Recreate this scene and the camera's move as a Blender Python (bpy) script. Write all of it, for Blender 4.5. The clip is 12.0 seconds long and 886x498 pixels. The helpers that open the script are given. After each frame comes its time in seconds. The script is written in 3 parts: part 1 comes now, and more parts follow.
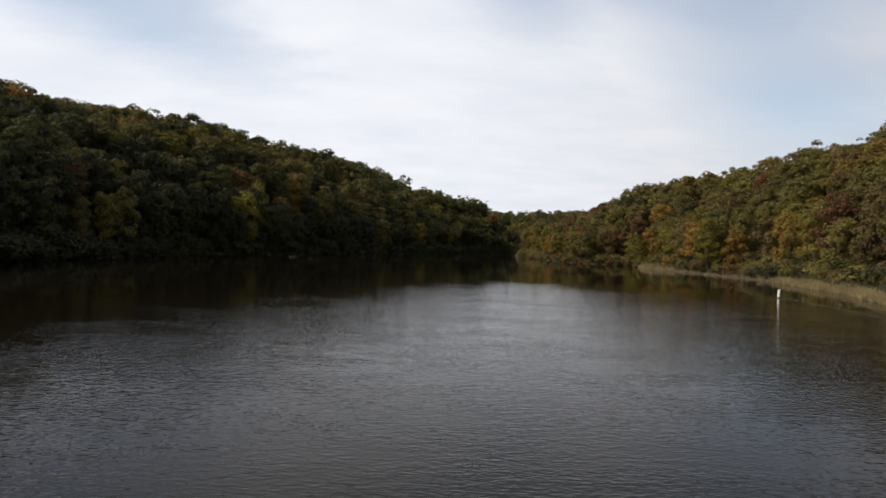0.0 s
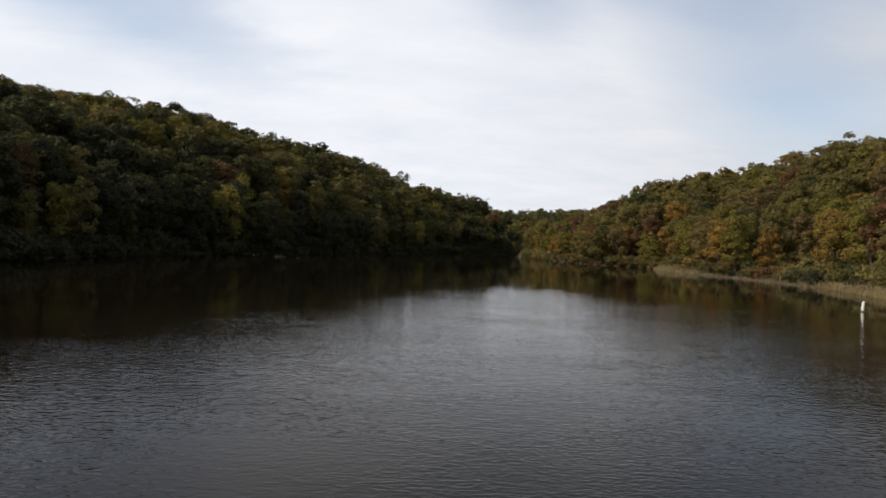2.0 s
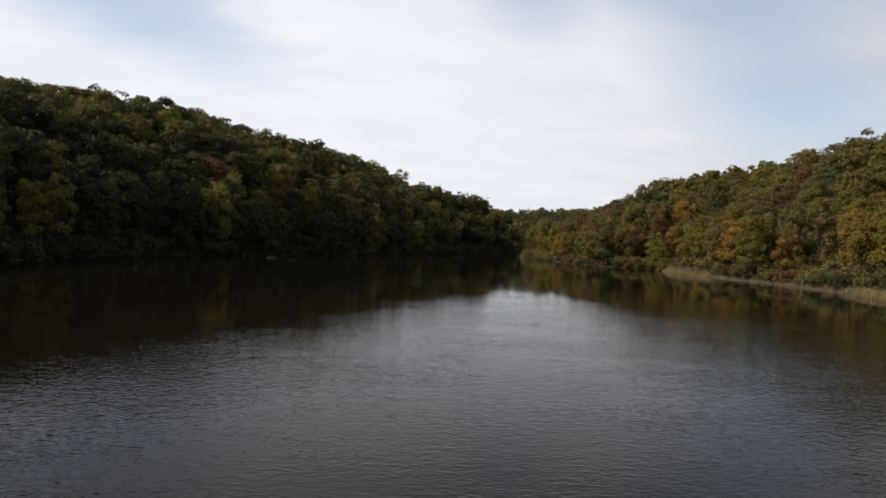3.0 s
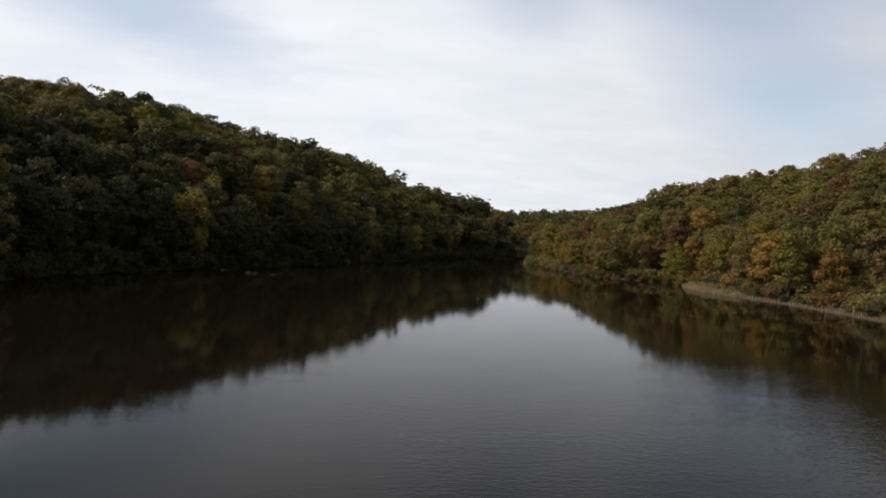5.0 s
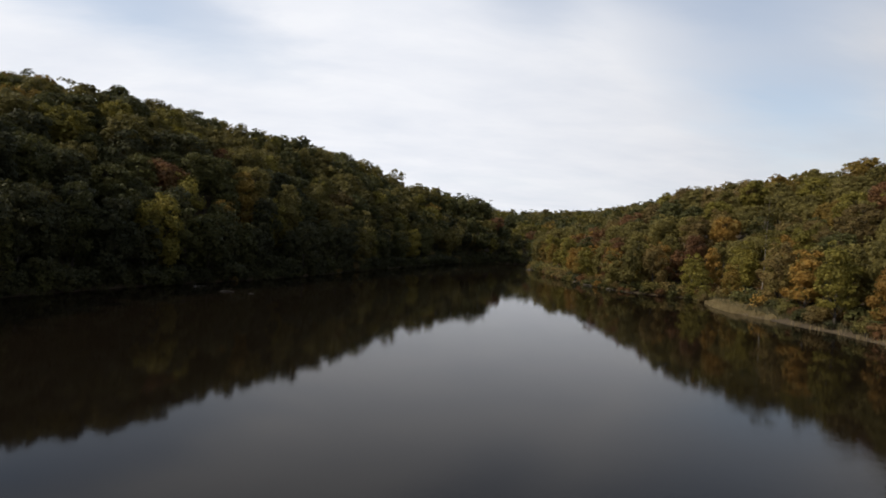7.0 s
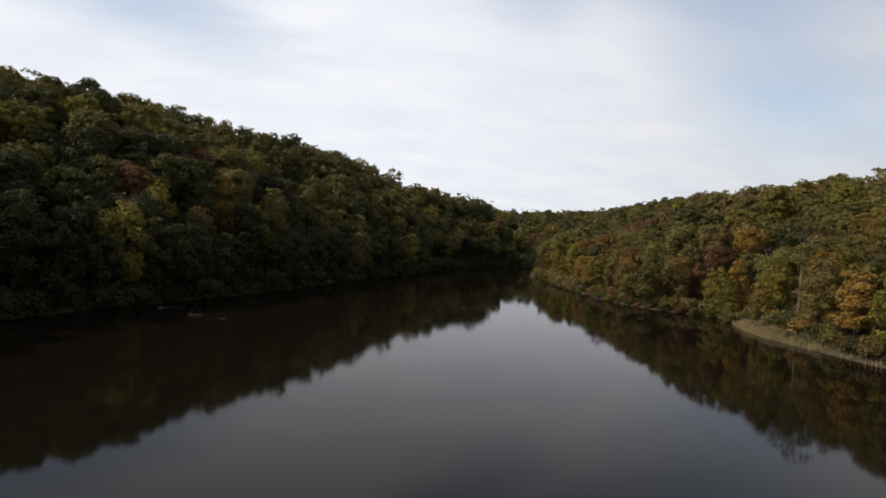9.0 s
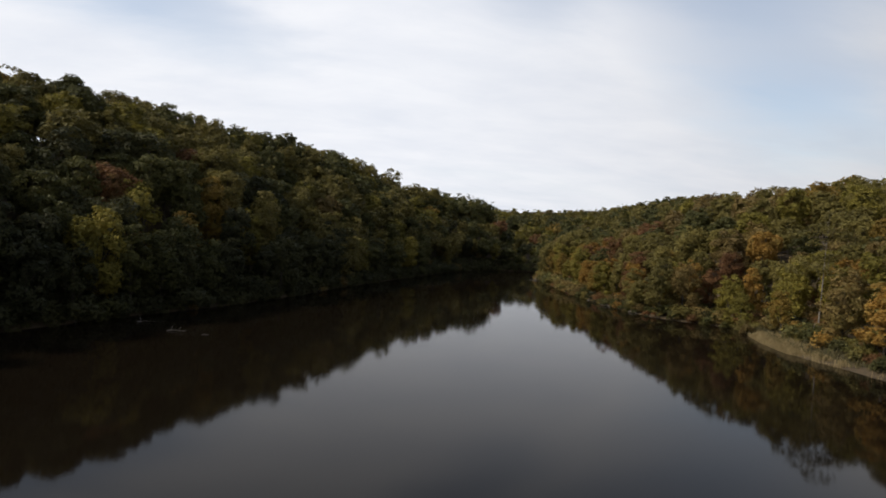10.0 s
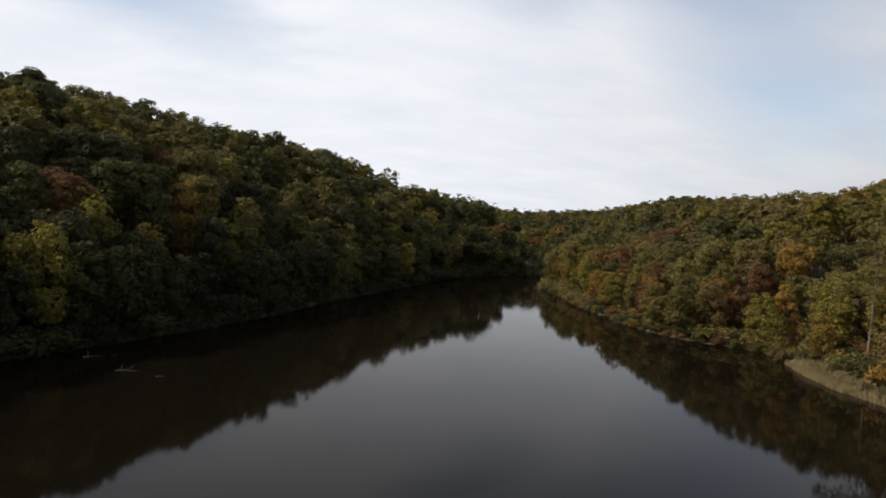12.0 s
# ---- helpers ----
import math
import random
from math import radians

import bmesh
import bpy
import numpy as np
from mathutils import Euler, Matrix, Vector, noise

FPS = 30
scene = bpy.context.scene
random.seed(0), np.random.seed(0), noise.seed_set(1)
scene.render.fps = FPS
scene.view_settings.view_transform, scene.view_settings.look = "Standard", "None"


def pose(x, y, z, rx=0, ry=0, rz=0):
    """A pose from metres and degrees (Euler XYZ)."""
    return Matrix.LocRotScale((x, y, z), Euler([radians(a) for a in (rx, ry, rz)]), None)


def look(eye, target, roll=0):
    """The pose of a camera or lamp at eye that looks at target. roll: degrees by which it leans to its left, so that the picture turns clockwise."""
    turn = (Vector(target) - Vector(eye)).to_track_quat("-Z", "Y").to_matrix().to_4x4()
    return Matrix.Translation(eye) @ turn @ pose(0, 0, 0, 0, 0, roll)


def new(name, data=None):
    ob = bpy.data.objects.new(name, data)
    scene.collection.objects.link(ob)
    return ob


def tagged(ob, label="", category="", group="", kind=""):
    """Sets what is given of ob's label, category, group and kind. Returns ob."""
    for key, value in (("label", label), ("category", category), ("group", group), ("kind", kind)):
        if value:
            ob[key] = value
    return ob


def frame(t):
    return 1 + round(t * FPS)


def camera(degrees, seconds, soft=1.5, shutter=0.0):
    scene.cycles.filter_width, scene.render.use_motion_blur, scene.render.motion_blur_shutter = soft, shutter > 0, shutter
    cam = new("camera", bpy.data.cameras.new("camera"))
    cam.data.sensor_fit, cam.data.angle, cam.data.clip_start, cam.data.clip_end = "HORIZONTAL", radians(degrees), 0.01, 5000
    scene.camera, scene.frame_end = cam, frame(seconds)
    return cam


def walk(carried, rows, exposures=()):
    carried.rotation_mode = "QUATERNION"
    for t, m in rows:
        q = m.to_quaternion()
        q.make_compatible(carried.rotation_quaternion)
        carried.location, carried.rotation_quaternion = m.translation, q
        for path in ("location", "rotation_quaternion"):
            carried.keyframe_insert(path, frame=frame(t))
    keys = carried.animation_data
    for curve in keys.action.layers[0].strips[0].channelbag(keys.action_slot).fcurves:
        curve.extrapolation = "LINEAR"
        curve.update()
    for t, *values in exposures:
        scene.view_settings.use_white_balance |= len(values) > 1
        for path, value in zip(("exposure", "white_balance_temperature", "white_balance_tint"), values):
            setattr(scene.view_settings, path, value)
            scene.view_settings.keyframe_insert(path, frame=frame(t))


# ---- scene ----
cam = camera(67.1, 12.0, soft=1.6)
PATH = [
    (0, (0.663, -0.714, 4.387), (0.729, 1.285, 4.37), 2.3),
    (0.5, (0.593, 2.714, 4.387), (0.661, 4.713, 4.37), 2.3),
    (1, (0.53, 6.134, 4.387), (0.599, 8.133, 4.37), 2.4),
    (1.5, (0.474, 9.547, 4.387), (0.545, 11.546, 4.369), 2.4),
    (2, (0.424, 12.952, 4.387), (0.497, 14.951, 4.368), 2.5),
    (2.5, (0.381, 16.35, 4.447), (0.456, 18.348, 4.426), 2.5),
    (3, (0.345, 19.74, 4.746), (0.421, 21.738, 4.724), 2.6),
    (5, (0.268, 33.224, 7.709), (0.35, 35.223, 7.679), 3.0),
    (5.5, (0.265, 36.577, 8.44), (0.349, 38.575, 8.407), 3.1),
    (6, (0.269, 39.921, 9.168), (0.355, 41.919, 9.132), 3.2),
    (6.5, (0.28, 43.258, 9.891), (0.367, 45.256, 9.852), 3.3),
    (7, (0.298, 46.588, 10.61), (0.386, 48.585, 10.569), 3.4),
    (9, (0.436, 59.83, 13.45), (0.529, 61.827, 13.397), 3.8),
    (9.5, (0.488, 63.121, 14.15), (0.582, 65.118, 14.094), 3.8),
    (10, (0.546, 66.405, 14.846), (0.641, 68.402, 14.787), 3.9),
    (10.5, (0.611, 69.681, 15.538), (0.707, 71.678, 15.477), 4.0),
    (11, (0.682, 72.95, 16.227), (0.779, 74.947, 16.162), 4.0),
    (11.5, (0.761, 76.211, 16.912), (0.859, 78.208, 16.844), 4.0),
    (12, (0.846, 79.465, 17.592), (0.945, 81.461, 17.521), 4.1),
]
walk(cam, [(t, look(eye, target, roll)) for t, eye, target, roll in PATH])

# ---- world, sun, exposure ----
SUN_WAY = Vector((-0.77, -0.13, 0.61)).normalized()      # towards the sun, veiled by thin cloud over the western slope
world = bpy.data.worlds.new("overcast_sky")
scene.world = world
world.use_nodes = True
wt = world.node_tree
wt.nodes.clear()


def node(tree, kind, **values):
    n = tree.nodes.new(kind)
    for k, v in values.items():
        n.inputs[k].default_value = v
    return n


def join(tree, a, b):
    tree.links.new(a, b)


def maths(tree, op, a, b=None, c=None):
    n = tree.nodes.new("ShaderNodeMath")
    n.operation = op
    for i, v in enumerate((a, b, c)):
        if v is None:
            continue
        if isinstance(v, (int, float)):
            n.inputs[i].default_value = v
        else:
            join(tree, v, n.inputs[i])
    return n.outputs[0]


def ramp(tree, fac, stops):
    n = tree.nodes.new("ShaderNodeValToRGB")
    e = n.color_ramp.elements
    while len(e) < len(stops):
        e.new(0.5)
    for el, (p, c) in zip(e, stops):
        el.position = p
        el.color = (*c, 1) if len(c) == 3 else c
    join(tree, fac, n.inputs[0])
    return n.outputs[0]


def grey(v):
    return (v, v, v)


sky = wt.nodes.new("ShaderNodeTexSky")
sky.sky_type = "NISHITA"
sky.sun_disc = False
sky.sun_elevation = math.asin(SUN_WAY.z)
sky.sun_rotation = math.atan2(SUN_WAY.x, SUN_WAY.y)
sky.dust_density = 0.45
bg_sky = node(wt, "ShaderNodeBackground", Strength=0.135)
join(wt, sky.outputs[0], bg_sky.inputs[0])
tc = wt.nodes.new("ShaderNodeTexCoord")
sep = wt.nodes.new("ShaderNodeSeparateXYZ")
join(wt, tc.outputs["Generated"], sep.inputs[0])
up = maths(wt, "MAXIMUM", sep.outputs[2], 0.0)
lift = maths(wt, "ADD", up, 0.22)
flat = wt.nodes.new("ShaderNodeCombineXYZ")
join(wt, maths(wt, "DIVIDE", sep.outputs[0], lift), flat.inputs[0])
join(wt, maths(wt, "DIVIDE", sep.outputs[1], lift), flat.inputs[1])
turned = wt.nodes.new("ShaderNodeMapping")
turned.inputs["Rotation"].default_value = (0, 0, radians(-28))
turned.inputs["Scale"].default_value = (0.55, 1.0, 1)
join(wt, flat.outputs[0], turned.inputs[0])
big = node(wt, "ShaderNodeTexNoise", Scale=1.3, Detail=4, Roughness=0.5, Distortion=0.35)
join(wt, turned.outputs[0], big.inputs[0])
fine = node(wt, "ShaderNodeTexNoise", Scale=3.6, Detail=6, Roughness=0.58, Distortion=0.2)
join(wt, turned.outputs[0], fine.inputs[0])


ahead = maths(wt, "MAXIMUM", sep.outputs[1], 0.15)
plane = wt.nodes.new("ShaderNodeCombineXYZ")        # the sky up the lake, by its slope sideways and upwards
join(wt, maths(wt, "DIVIDE", sep.outputs[0], ahead), plane.inputs[0])
join(wt, maths(wt, "DIVIDE", sep.outputs[2], ahead), plane.inputs[1])
drift = wt.nodes.new("ShaderNodeVectorMath")
drift.operation = "MULTIPLY_ADD"
join(wt, fine.outputs["Color"], drift.inputs[0])
drift.inputs[1].default_value = (0.16, 0.10, 0)
join(wt, plane.outputs[0], drift.inputs[2])


def thin_spot(where, cx, cy, turn, wide, high):
    """A soft-edged thinning of the cloud sheet."""
    mp = wt.nodes.new("ShaderNodeMapping")
    mp.vector_type = "TEXTURE"
    mp.inputs["Location"].default_value = (cx, cy, 0)
    mp.inputs["Rotation"].default_value = (0, 0, radians(turn))
    mp.inputs["Scale"].default_value = (wide, high, 1)
    join(wt, where, mp.inputs[0])
    ln = wt.nodes.new("ShaderNodeVectorMath")
    ln.operation = "LENGTH"
    join(wt, mp.outputs[0], ln.inputs[0])
    mr = wt.nodes.new("ShaderNodeMapRange")
    mr.interpolation_type = "SMOOTHERSTEP"
    join(wt, ln.outputs["Value"], mr.inputs[0])
    for i, v in enumerate((0.0, 1.0, 1.0, 0.0)):
        mr.inputs[i + 1].default_value = v
    return mr.outputs[0]


# unseen thinning overhead, added to darken the near water and the skylight
thin = maths(wt, "MULTIPLY", thin_spot(flat.outputs[0], 0.1, 0.3, 0, 2.6, 1.5), 1.2)
for cx, cy, turn, wide, high, much in ((-0.44, 0.41, -19, 0.54, 0.13, 0.85), (0.62, 0.33, -14, 0.36, 0.18, 0.62), (0.52, 0.47, 0, 0.60, 0.13, 0.55),
                                       (0.20, 0.42, -25, 0.22, 0.10, 0.45), (0.72, 0.24, 0, 0.34, 0.14, 0.25)):
    thin = maths(wt, "MULTIPLY_ADD", thin_spot(drift.outputs[0], cx, cy, turn, wide, high), much, thin)
cover = maths(wt, "MULTIPLY_ADD", big.outputs[0], 0.55, 0.66)
cover = maths(wt, "MULTIPLY_ADD", fine.outputs[0], 0.22, cover)
thin = maths(wt, "MULTIPLY", thin, maths(wt, "MAXIMUM", maths(wt, "MULTIPLY_ADD", fine.outputs[0], 1.2, 0.35), 0.1))
cover = maths(wt, "SUBTRACT", cover, thin)
cover = ramp(wt, cover, [(0.05, grey(0.28)), (1.0, grey(1.0))])
shade = ramp(wt, fine.outputs[0], [(0.3, (0.76, 0.79, 0.86)), (0.65, (0.86, 0.875, 0.92))])
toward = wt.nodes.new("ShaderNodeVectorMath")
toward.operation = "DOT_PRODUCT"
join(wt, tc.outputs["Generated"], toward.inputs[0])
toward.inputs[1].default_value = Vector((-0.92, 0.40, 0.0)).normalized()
side_dimming = wt.nodes.new("ShaderNodeMapRange")      # dims the cloud sheet rightwards and behind; added to keep the left slope dark
side_dimming.interpolation_type = "SMOOTHSTEP"
join(wt, toward.outputs["Value"], side_dimming.inputs[0])
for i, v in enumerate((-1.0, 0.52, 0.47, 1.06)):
    side_dimming.inputs[i + 1].default_value = v
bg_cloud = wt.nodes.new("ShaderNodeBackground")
join(wt, side_dimming.outputs[0], bg_cloud.inputs["Strength"])
join(wt, shade, bg_cloud.inputs[0])
mixed = wt.nodes.new("ShaderNodeMixShader")
join(wt, cover, mixed.inputs[0])
join(wt, bg_sky.outputs[0], mixed.inputs[1])
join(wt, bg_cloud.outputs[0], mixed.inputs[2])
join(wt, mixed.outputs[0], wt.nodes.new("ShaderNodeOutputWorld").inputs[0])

sun = bpy.data.lights.new("sun", "SUN")
sun.energy, sun.angle, sun.color = 3.9, radians(4), (1.0, 0.90, 0.74)
new("sun", sun).matrix_world = look(SUN_WAY * 300, (0, 0, 0))
scene.view_settings.exposure = 0.0

# ---- materials ----


def material(name):
    m = bpy.data.materials.new(name)
    m.use_nodes = True
    t = m.node_tree
    t.nodes.clear()
    return m, t, t.nodes.new("ShaderNodeOutputMaterial")


def leaf_material(name, dark, mid, light, glow=0.38, still=None):
    """Foliage: every leaf clump differs a little, every tree a little, and broad patches of the wood drift in tone.
    still: the green that parts of a turning crown have kept."""
    m, t, out = material(name)
    geo = t.nodes.new("ShaderNodeNewGeometry")
    info = t.nodes.new("ShaderNodeObjectInfo")
    tco = t.nodes.new("ShaderNodeTexCoord")
    patch = node(t, "ShaderNodeTexNoise", Scale=0.09, Detail=2)
    join(t, geo.outputs["Position"], patch.inputs[0])
    clump = node(t, "ShaderNodeTexNoise", Scale=0.7, Detail=2)
    join(t, geo.outputs["Position"], clump.inputs[0])
    v = maths(t, "MULTIPLY", geo.outputs["Random Per Island"], 0.26)
    v = maths(t, "MULTIPLY_ADD", info.outputs["Random"], 0.22, v)
    v = maths(t, "MULTIPLY_ADD", patch.outputs[0], 0.40, v)
    v = maths(t, "MULTIPLY_ADD", clump.outputs[0], 0.45, v)
    col = ramp(t, v, [(0.38, dark), (0.68, mid), (0.98, light)])
    if still:
        turning = node(t, "ShaderNodeTexNoise", Scale=0.42, Detail=3, Roughness=0.6)
        join(t, geo.outputs["Position"], turning.inputs[0])
        kept = ramp(t, maths(t, "MULTIPLY_ADD", info.outputs["Random"], 0.16, turning.outputs[0]), [(0.62, grey(0.0)), (0.82, grey(0.6))])
        both = t.nodes.new("ShaderNodeMixRGB")
        join(t, kept, both.inputs[0])
        join(t, col, both.inputs[1])
        join(t, ramp(t, v, [(0.38, tuple(c * 0.55 for c in still)), (0.98, tuple(c * 1.6 for c in still))]), both.inputs[2])
        col = both.outputs[0]
    bs = node(t, "ShaderNodeBsdfPrincipled", Roughness=0.62)
    bs.inputs["Specular IOR Level"].default_value = 0.15
    tr = t.nodes.new("ShaderNodeBsdfTranslucent")
    mx = node(t, "ShaderNodeMixShader", Fac=glow)
    join(t, col, bs.inputs["Base Color"])
    join(t, col, tr.inputs[0])
    join(t, bs.outputs[0], mx.inputs[1])
    join(t, tr.outputs[0], mx.inputs[2])
    gaps = node(t, "ShaderNodeTexNoise", Scale=5.5, Detail=1.5, Roughness=0.6)
    join(t, geo.outputs["Position"], gaps.inputs[0])
    leaf = ramp(t, gaps.outputs[0], [(0.43, grey(0.0)), (0.47, grey(1.0))])
    cutout = t.nodes.new("ShaderNodeMixShader")
    join(t, leaf, cutout.inputs[0])
    join(t, t.nodes.new("ShaderNodeBsdfTransparent").outputs[0], cutout.inputs[1])
    join(t, mx.outputs[0], cutout.inputs[2])
    join(t, cutout.outputs[0], out.inputs[0])
    return m


KEPT = (0.125, 0.108, 0.032)
LEAF = {
    # green foliage darkened to stand in for shade, mostly on the left slope
    "dark": leaf_material("leaf_shaded_green", (0.026, 0.028, 0.014), (0.052, 0.053, 0.023), (0.098, 0.092, 0.034)),
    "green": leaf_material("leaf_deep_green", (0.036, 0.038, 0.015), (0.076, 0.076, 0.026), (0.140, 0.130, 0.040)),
    "olive": leaf_material("leaf_olive", (0.073, 0.065, 0.021), (0.147, 0.124, 0.037), (0.232, 0.188, 0.054)),
    "lime": leaf_material("leaf_yellow_green", (0.082, 0.075, 0.017), (0.172, 0.147, 0.030), (0.282, 0.226, 0.046)),
    "gold": leaf_material("leaf_gold", (0.096, 0.068, 0.018), (0.208, 0.140, 0.032), (0.320, 0.208, 0.046), still=KEPT),
    "orange": leaf_material("leaf_orange", (0.115, 0.064, 0.018), (0.240, 0.138, 0.032), (0.355, 0.205, 0.046), still=KEPT),
    "rust": leaf_material("leaf_rust_red", (0.074, 0.038, 0.020), (0.150, 0.076, 0.034), (0.232, 0.120, 0.050), still=KEPT),
    "brown": leaf_material("leaf_fading_brown", (0.080, 0.060, 0.025), (0.160, 0.115, 0.042), (0.240, 0.167, 0.060), still=KEPT),
}
HUES = list(LEAF)


def surface(name, stops, scale, rough=0.9, bump=0.3, scale2=None, bump_size=0.02):
    """A rough natural surface: tone from two noises, relief from the finer one."""
    m, t, out = material(name)
    geo = t.nodes.new("ShaderNodeNewGeometry")
    a = node(t, "ShaderNodeTexNoise", Scale=scale, Detail=6, Roughness=0.6)
    b = node(t, "ShaderNodeTexNoise", Scale=scale2 or scale * 9, Detail=4, Roughness=0.65)
    join(t, geo.outputs["Position"], a.inputs[0])
    join(t, geo.outputs["Position"], b.inputs[0])
    v = maths(t, "MULTIPLY_ADD", b.outputs[0], 0.5, maths(t, "MULTIPLY", a.outputs[0], 0.5))
    col = ramp(t, v, stops)
    bs = node(t, "ShaderNodeBsdfPrincipled", Roughness=rough)
    bs.inputs["Specular IOR Level"].default_value = 0.3
    join(t, col, bs.inputs["Base Color"])
    bp = node(t, "ShaderNodeBump", Strength=bump, Distance=bump_size)
    join(t, b.outputs[0], bp.inputs["Height"])
    join(t, bp.outputs[0], bs.inputs["Normal"])
    join(t, bs.outputs[0], out.inputs[0])
    return m


GROUND = surface("forest_floor", [(0.3, (0.030, 0.022, 0.013)), (0.5, (0.065, 0.047, 0.027)), (0.7, (0.115, 0.085, 0.048))], 0.25, bump_size=0.1)
BARK = surface("bark", [(0.3, (0.030, 0.025, 0.020)), (0.55, (0.068, 0.057, 0.046)), (0.75, (0.125, 0.106, 0.088))], 1.2, bump=0.6)
GREY_BARK = surface("grey_bark", [(0.3, (0.08, 0.07, 0.06)), (0.55, (0.18, 0.16, 0.135)), (0.75, (0.29, 0.26, 0.22))], 1.0, bump=0.5)
DEADWOOD = surface("weathered_wood", [(0.3, (0.07, 0.062, 0.054)), (0.55, (0.15, 0.134, 0.118)), (0.75, (0.25, 0.225, 0.20))], 1.6, bump=0.5)
ROCK = surface("bank_stone", [(0.3, (0.09, 0.075, 0.06)), (0.55, (0.18, 0.155, 0.13)), (0.75, (0.30, 0.27, 0.235))], 0.9, bump=0.8, bump_size=0.05)


def reed_material(name, dark, mid, light):
    m, t, out = material(name)
    geo = t.nodes.new("ShaderNodeNewGeometry")
    n = node(t, "ShaderNodeTexNoise", Scale=0.5, Detail=3)
    join(t, geo.outputs["Position"], n.inputs[0])
    v = maths(t, "MULTIPLY_ADD", n.outputs[0], 0.6, maths(t, "MULTIPLY", geo.outputs["Random Per Island"], 0.45))
    bs = node(t, "ShaderNodeBsdfPrincipled", Roughness=0.75)
    join(t, ramp(t, v, [(0.25, dark), (0.52, mid), (0.82, light)]), bs.inputs["Base Color"])
    tr = t.nodes.new("ShaderNodeBsdfTranslucent")
    tr.inputs[0].default_value = (*mid, 1)
    mx = node(t, "ShaderNodeMixShader", Fac=0.25)
    join(t, bs.outputs[0], mx.inputs[1])
    join(t, tr.outputs[0], mx.inputs[2])
    join(t, mx.outputs[0], out.inputs[0])
    return m


REED = reed_material("dry_reed", (0.125, 0.095, 0.042), (0.255, 0.195, 0.090), (0.375, 0.295, 0.150))
SEDGE = reed_material("bank_sedge", (0.034, 0.034, 0.013), (0.072, 0.063, 0.025), (0.135, 0.108, 0.044))


def plain(name, col, rough, spots=0.12):
    m, t, out = material(name)
    geo = t.nodes.new("ShaderNodeNewGeometry")
    n = node(t, "ShaderNodeTexNoise", Scale=7, Detail=5)
    join(t, geo.outputs["Position"], n.inputs[0])
    bs = node(t, "ShaderNodeBsdfPrincipled", Roughness=rough)
    join(t, ramp(t, n.outputs[0], [(0.35, tuple(c * (1 - spots) for c in col)), (0.65, col)]), bs.inputs["Base Color"])
    join(t, bs.outputs[0], out.inputs[0])
    return m


BUOY_WHITE = plain("buoy_white_plastic", (0.80, 0.79, 0.76), 0.4)
BUOY_COLLAR = plain("buoy_brown_collar", (0.20, 0.17, 0.12), 0.7, 0.4)
ROPE = plain("rope_weathered", (0.19, 0.165, 0.135), 0.9, 0.3)


def water_material():
    """Dark peaty lake water: wind ripples on the near reach, almost calm farther up the lake."""
    m, t, out = material("lake_water")
    geo = t.nodes.new("ShaderNodeNewGeometry")
    sp = t.nodes.new("ShaderNodeSeparateXYZ")
    join(t, geo.outputs["Position"], sp.inputs[0])

    def waves(sx, sy, turn, detail, rough, distort):
        mp = t.nodes.new("ShaderNodeMapping")
        mp.inputs["Scale"].default_value = (sx, sy, 1)
        mp.inputs["Rotation"].default_value = (0, 0, radians(turn))
        join(t, geo.outputs["Position"], mp.inputs[0])
        n = node(t, "ShaderNodeTexNoise", Scale=1.0, Detail=detail, Roughness=rough, Distortion=distort)
        join(t, mp.outputs[0], n.inputs[0])
        return n.outputs[0]

    gusts = waves(0.045, 0.07, 20, 3, 0.6, 0.4)
    edge = maths(t, "MULTIPLY_ADD", gusts, 44.0, sp.outputs[1])
    sheltered = maths(t, "POWER", maths(t, "MINIMUM", sp.outputs[0], 0.0), 2.0)
    edge = maths(t, "MULTIPLY_ADD", sheltered, 0.085, edge)
    edge = maths(t, "MULTIPLY_ADD", maths(t, "MAXIMUM", sp.outputs[0], 0.0), -0.6, edge)
    edge = maths(t, "MULTIPLY_ADD", maths(t, "MAXIMUM", maths(t, "SUBTRACT", sp.outputs[0], 26.0), 0.0), 3.0, edge)
    near = t.nodes.new("ShaderNodeMapRange")
    near.interpolation_type = "SMOOTHSTEP"
    join(t, edge, near.inputs[0])
    for i, v in enumerate((54.0, 106.0, 1.0, 0.0)):
        near.inputs[i + 1].default_value = v
    patchy = t.nodes.new("ShaderNodeMapRange")
    join(t, waves(0.16, 0.30, -15, 4, 0.65, 0.6), patchy.inputs[0])
    for i, v in enumerate((0.32, 0.66, 0.45, 1.15)):
        patchy.inputs[i + 1].default_value = v
    h = maths(t, "MULTIPLY", waves(4.6, 8.8, 4, 1, 0.4, 0.5), 1.0)
    h = maths(t, "MULTIPLY_ADD", waves(1.9, 3.8, -7, 1, 0.5, 0.5), 0.9, h)
    amp = maths(t, "MULTIPLY", near.outputs[0], patchy.outputs[0])
    amp = maths(t, "MULTIPLY_ADD", amp, 1.0, 0.050)
    bp = node(t, "ShaderNodeBump", Strength=1.0, Distance=0.0115)
    join(t, maths(t, "MULTIPLY", h, amp), bp.inputs["Height"])
    bs = node(t, "ShaderNodeBsdfPrincipled", Roughness=0.035, IOR=1.333)
    bs.inputs["Base Color"].default_value = (0.006, 0.0043, 0.0027, 1)
    bs.inputs["Specular IOR Level"].default_value = 0.122
    join(t, bp.outputs[0], bs.inputs["Normal"])
    join(t, bs.outputs[0], out.inputs[0])
    return m


WATER = water_material()

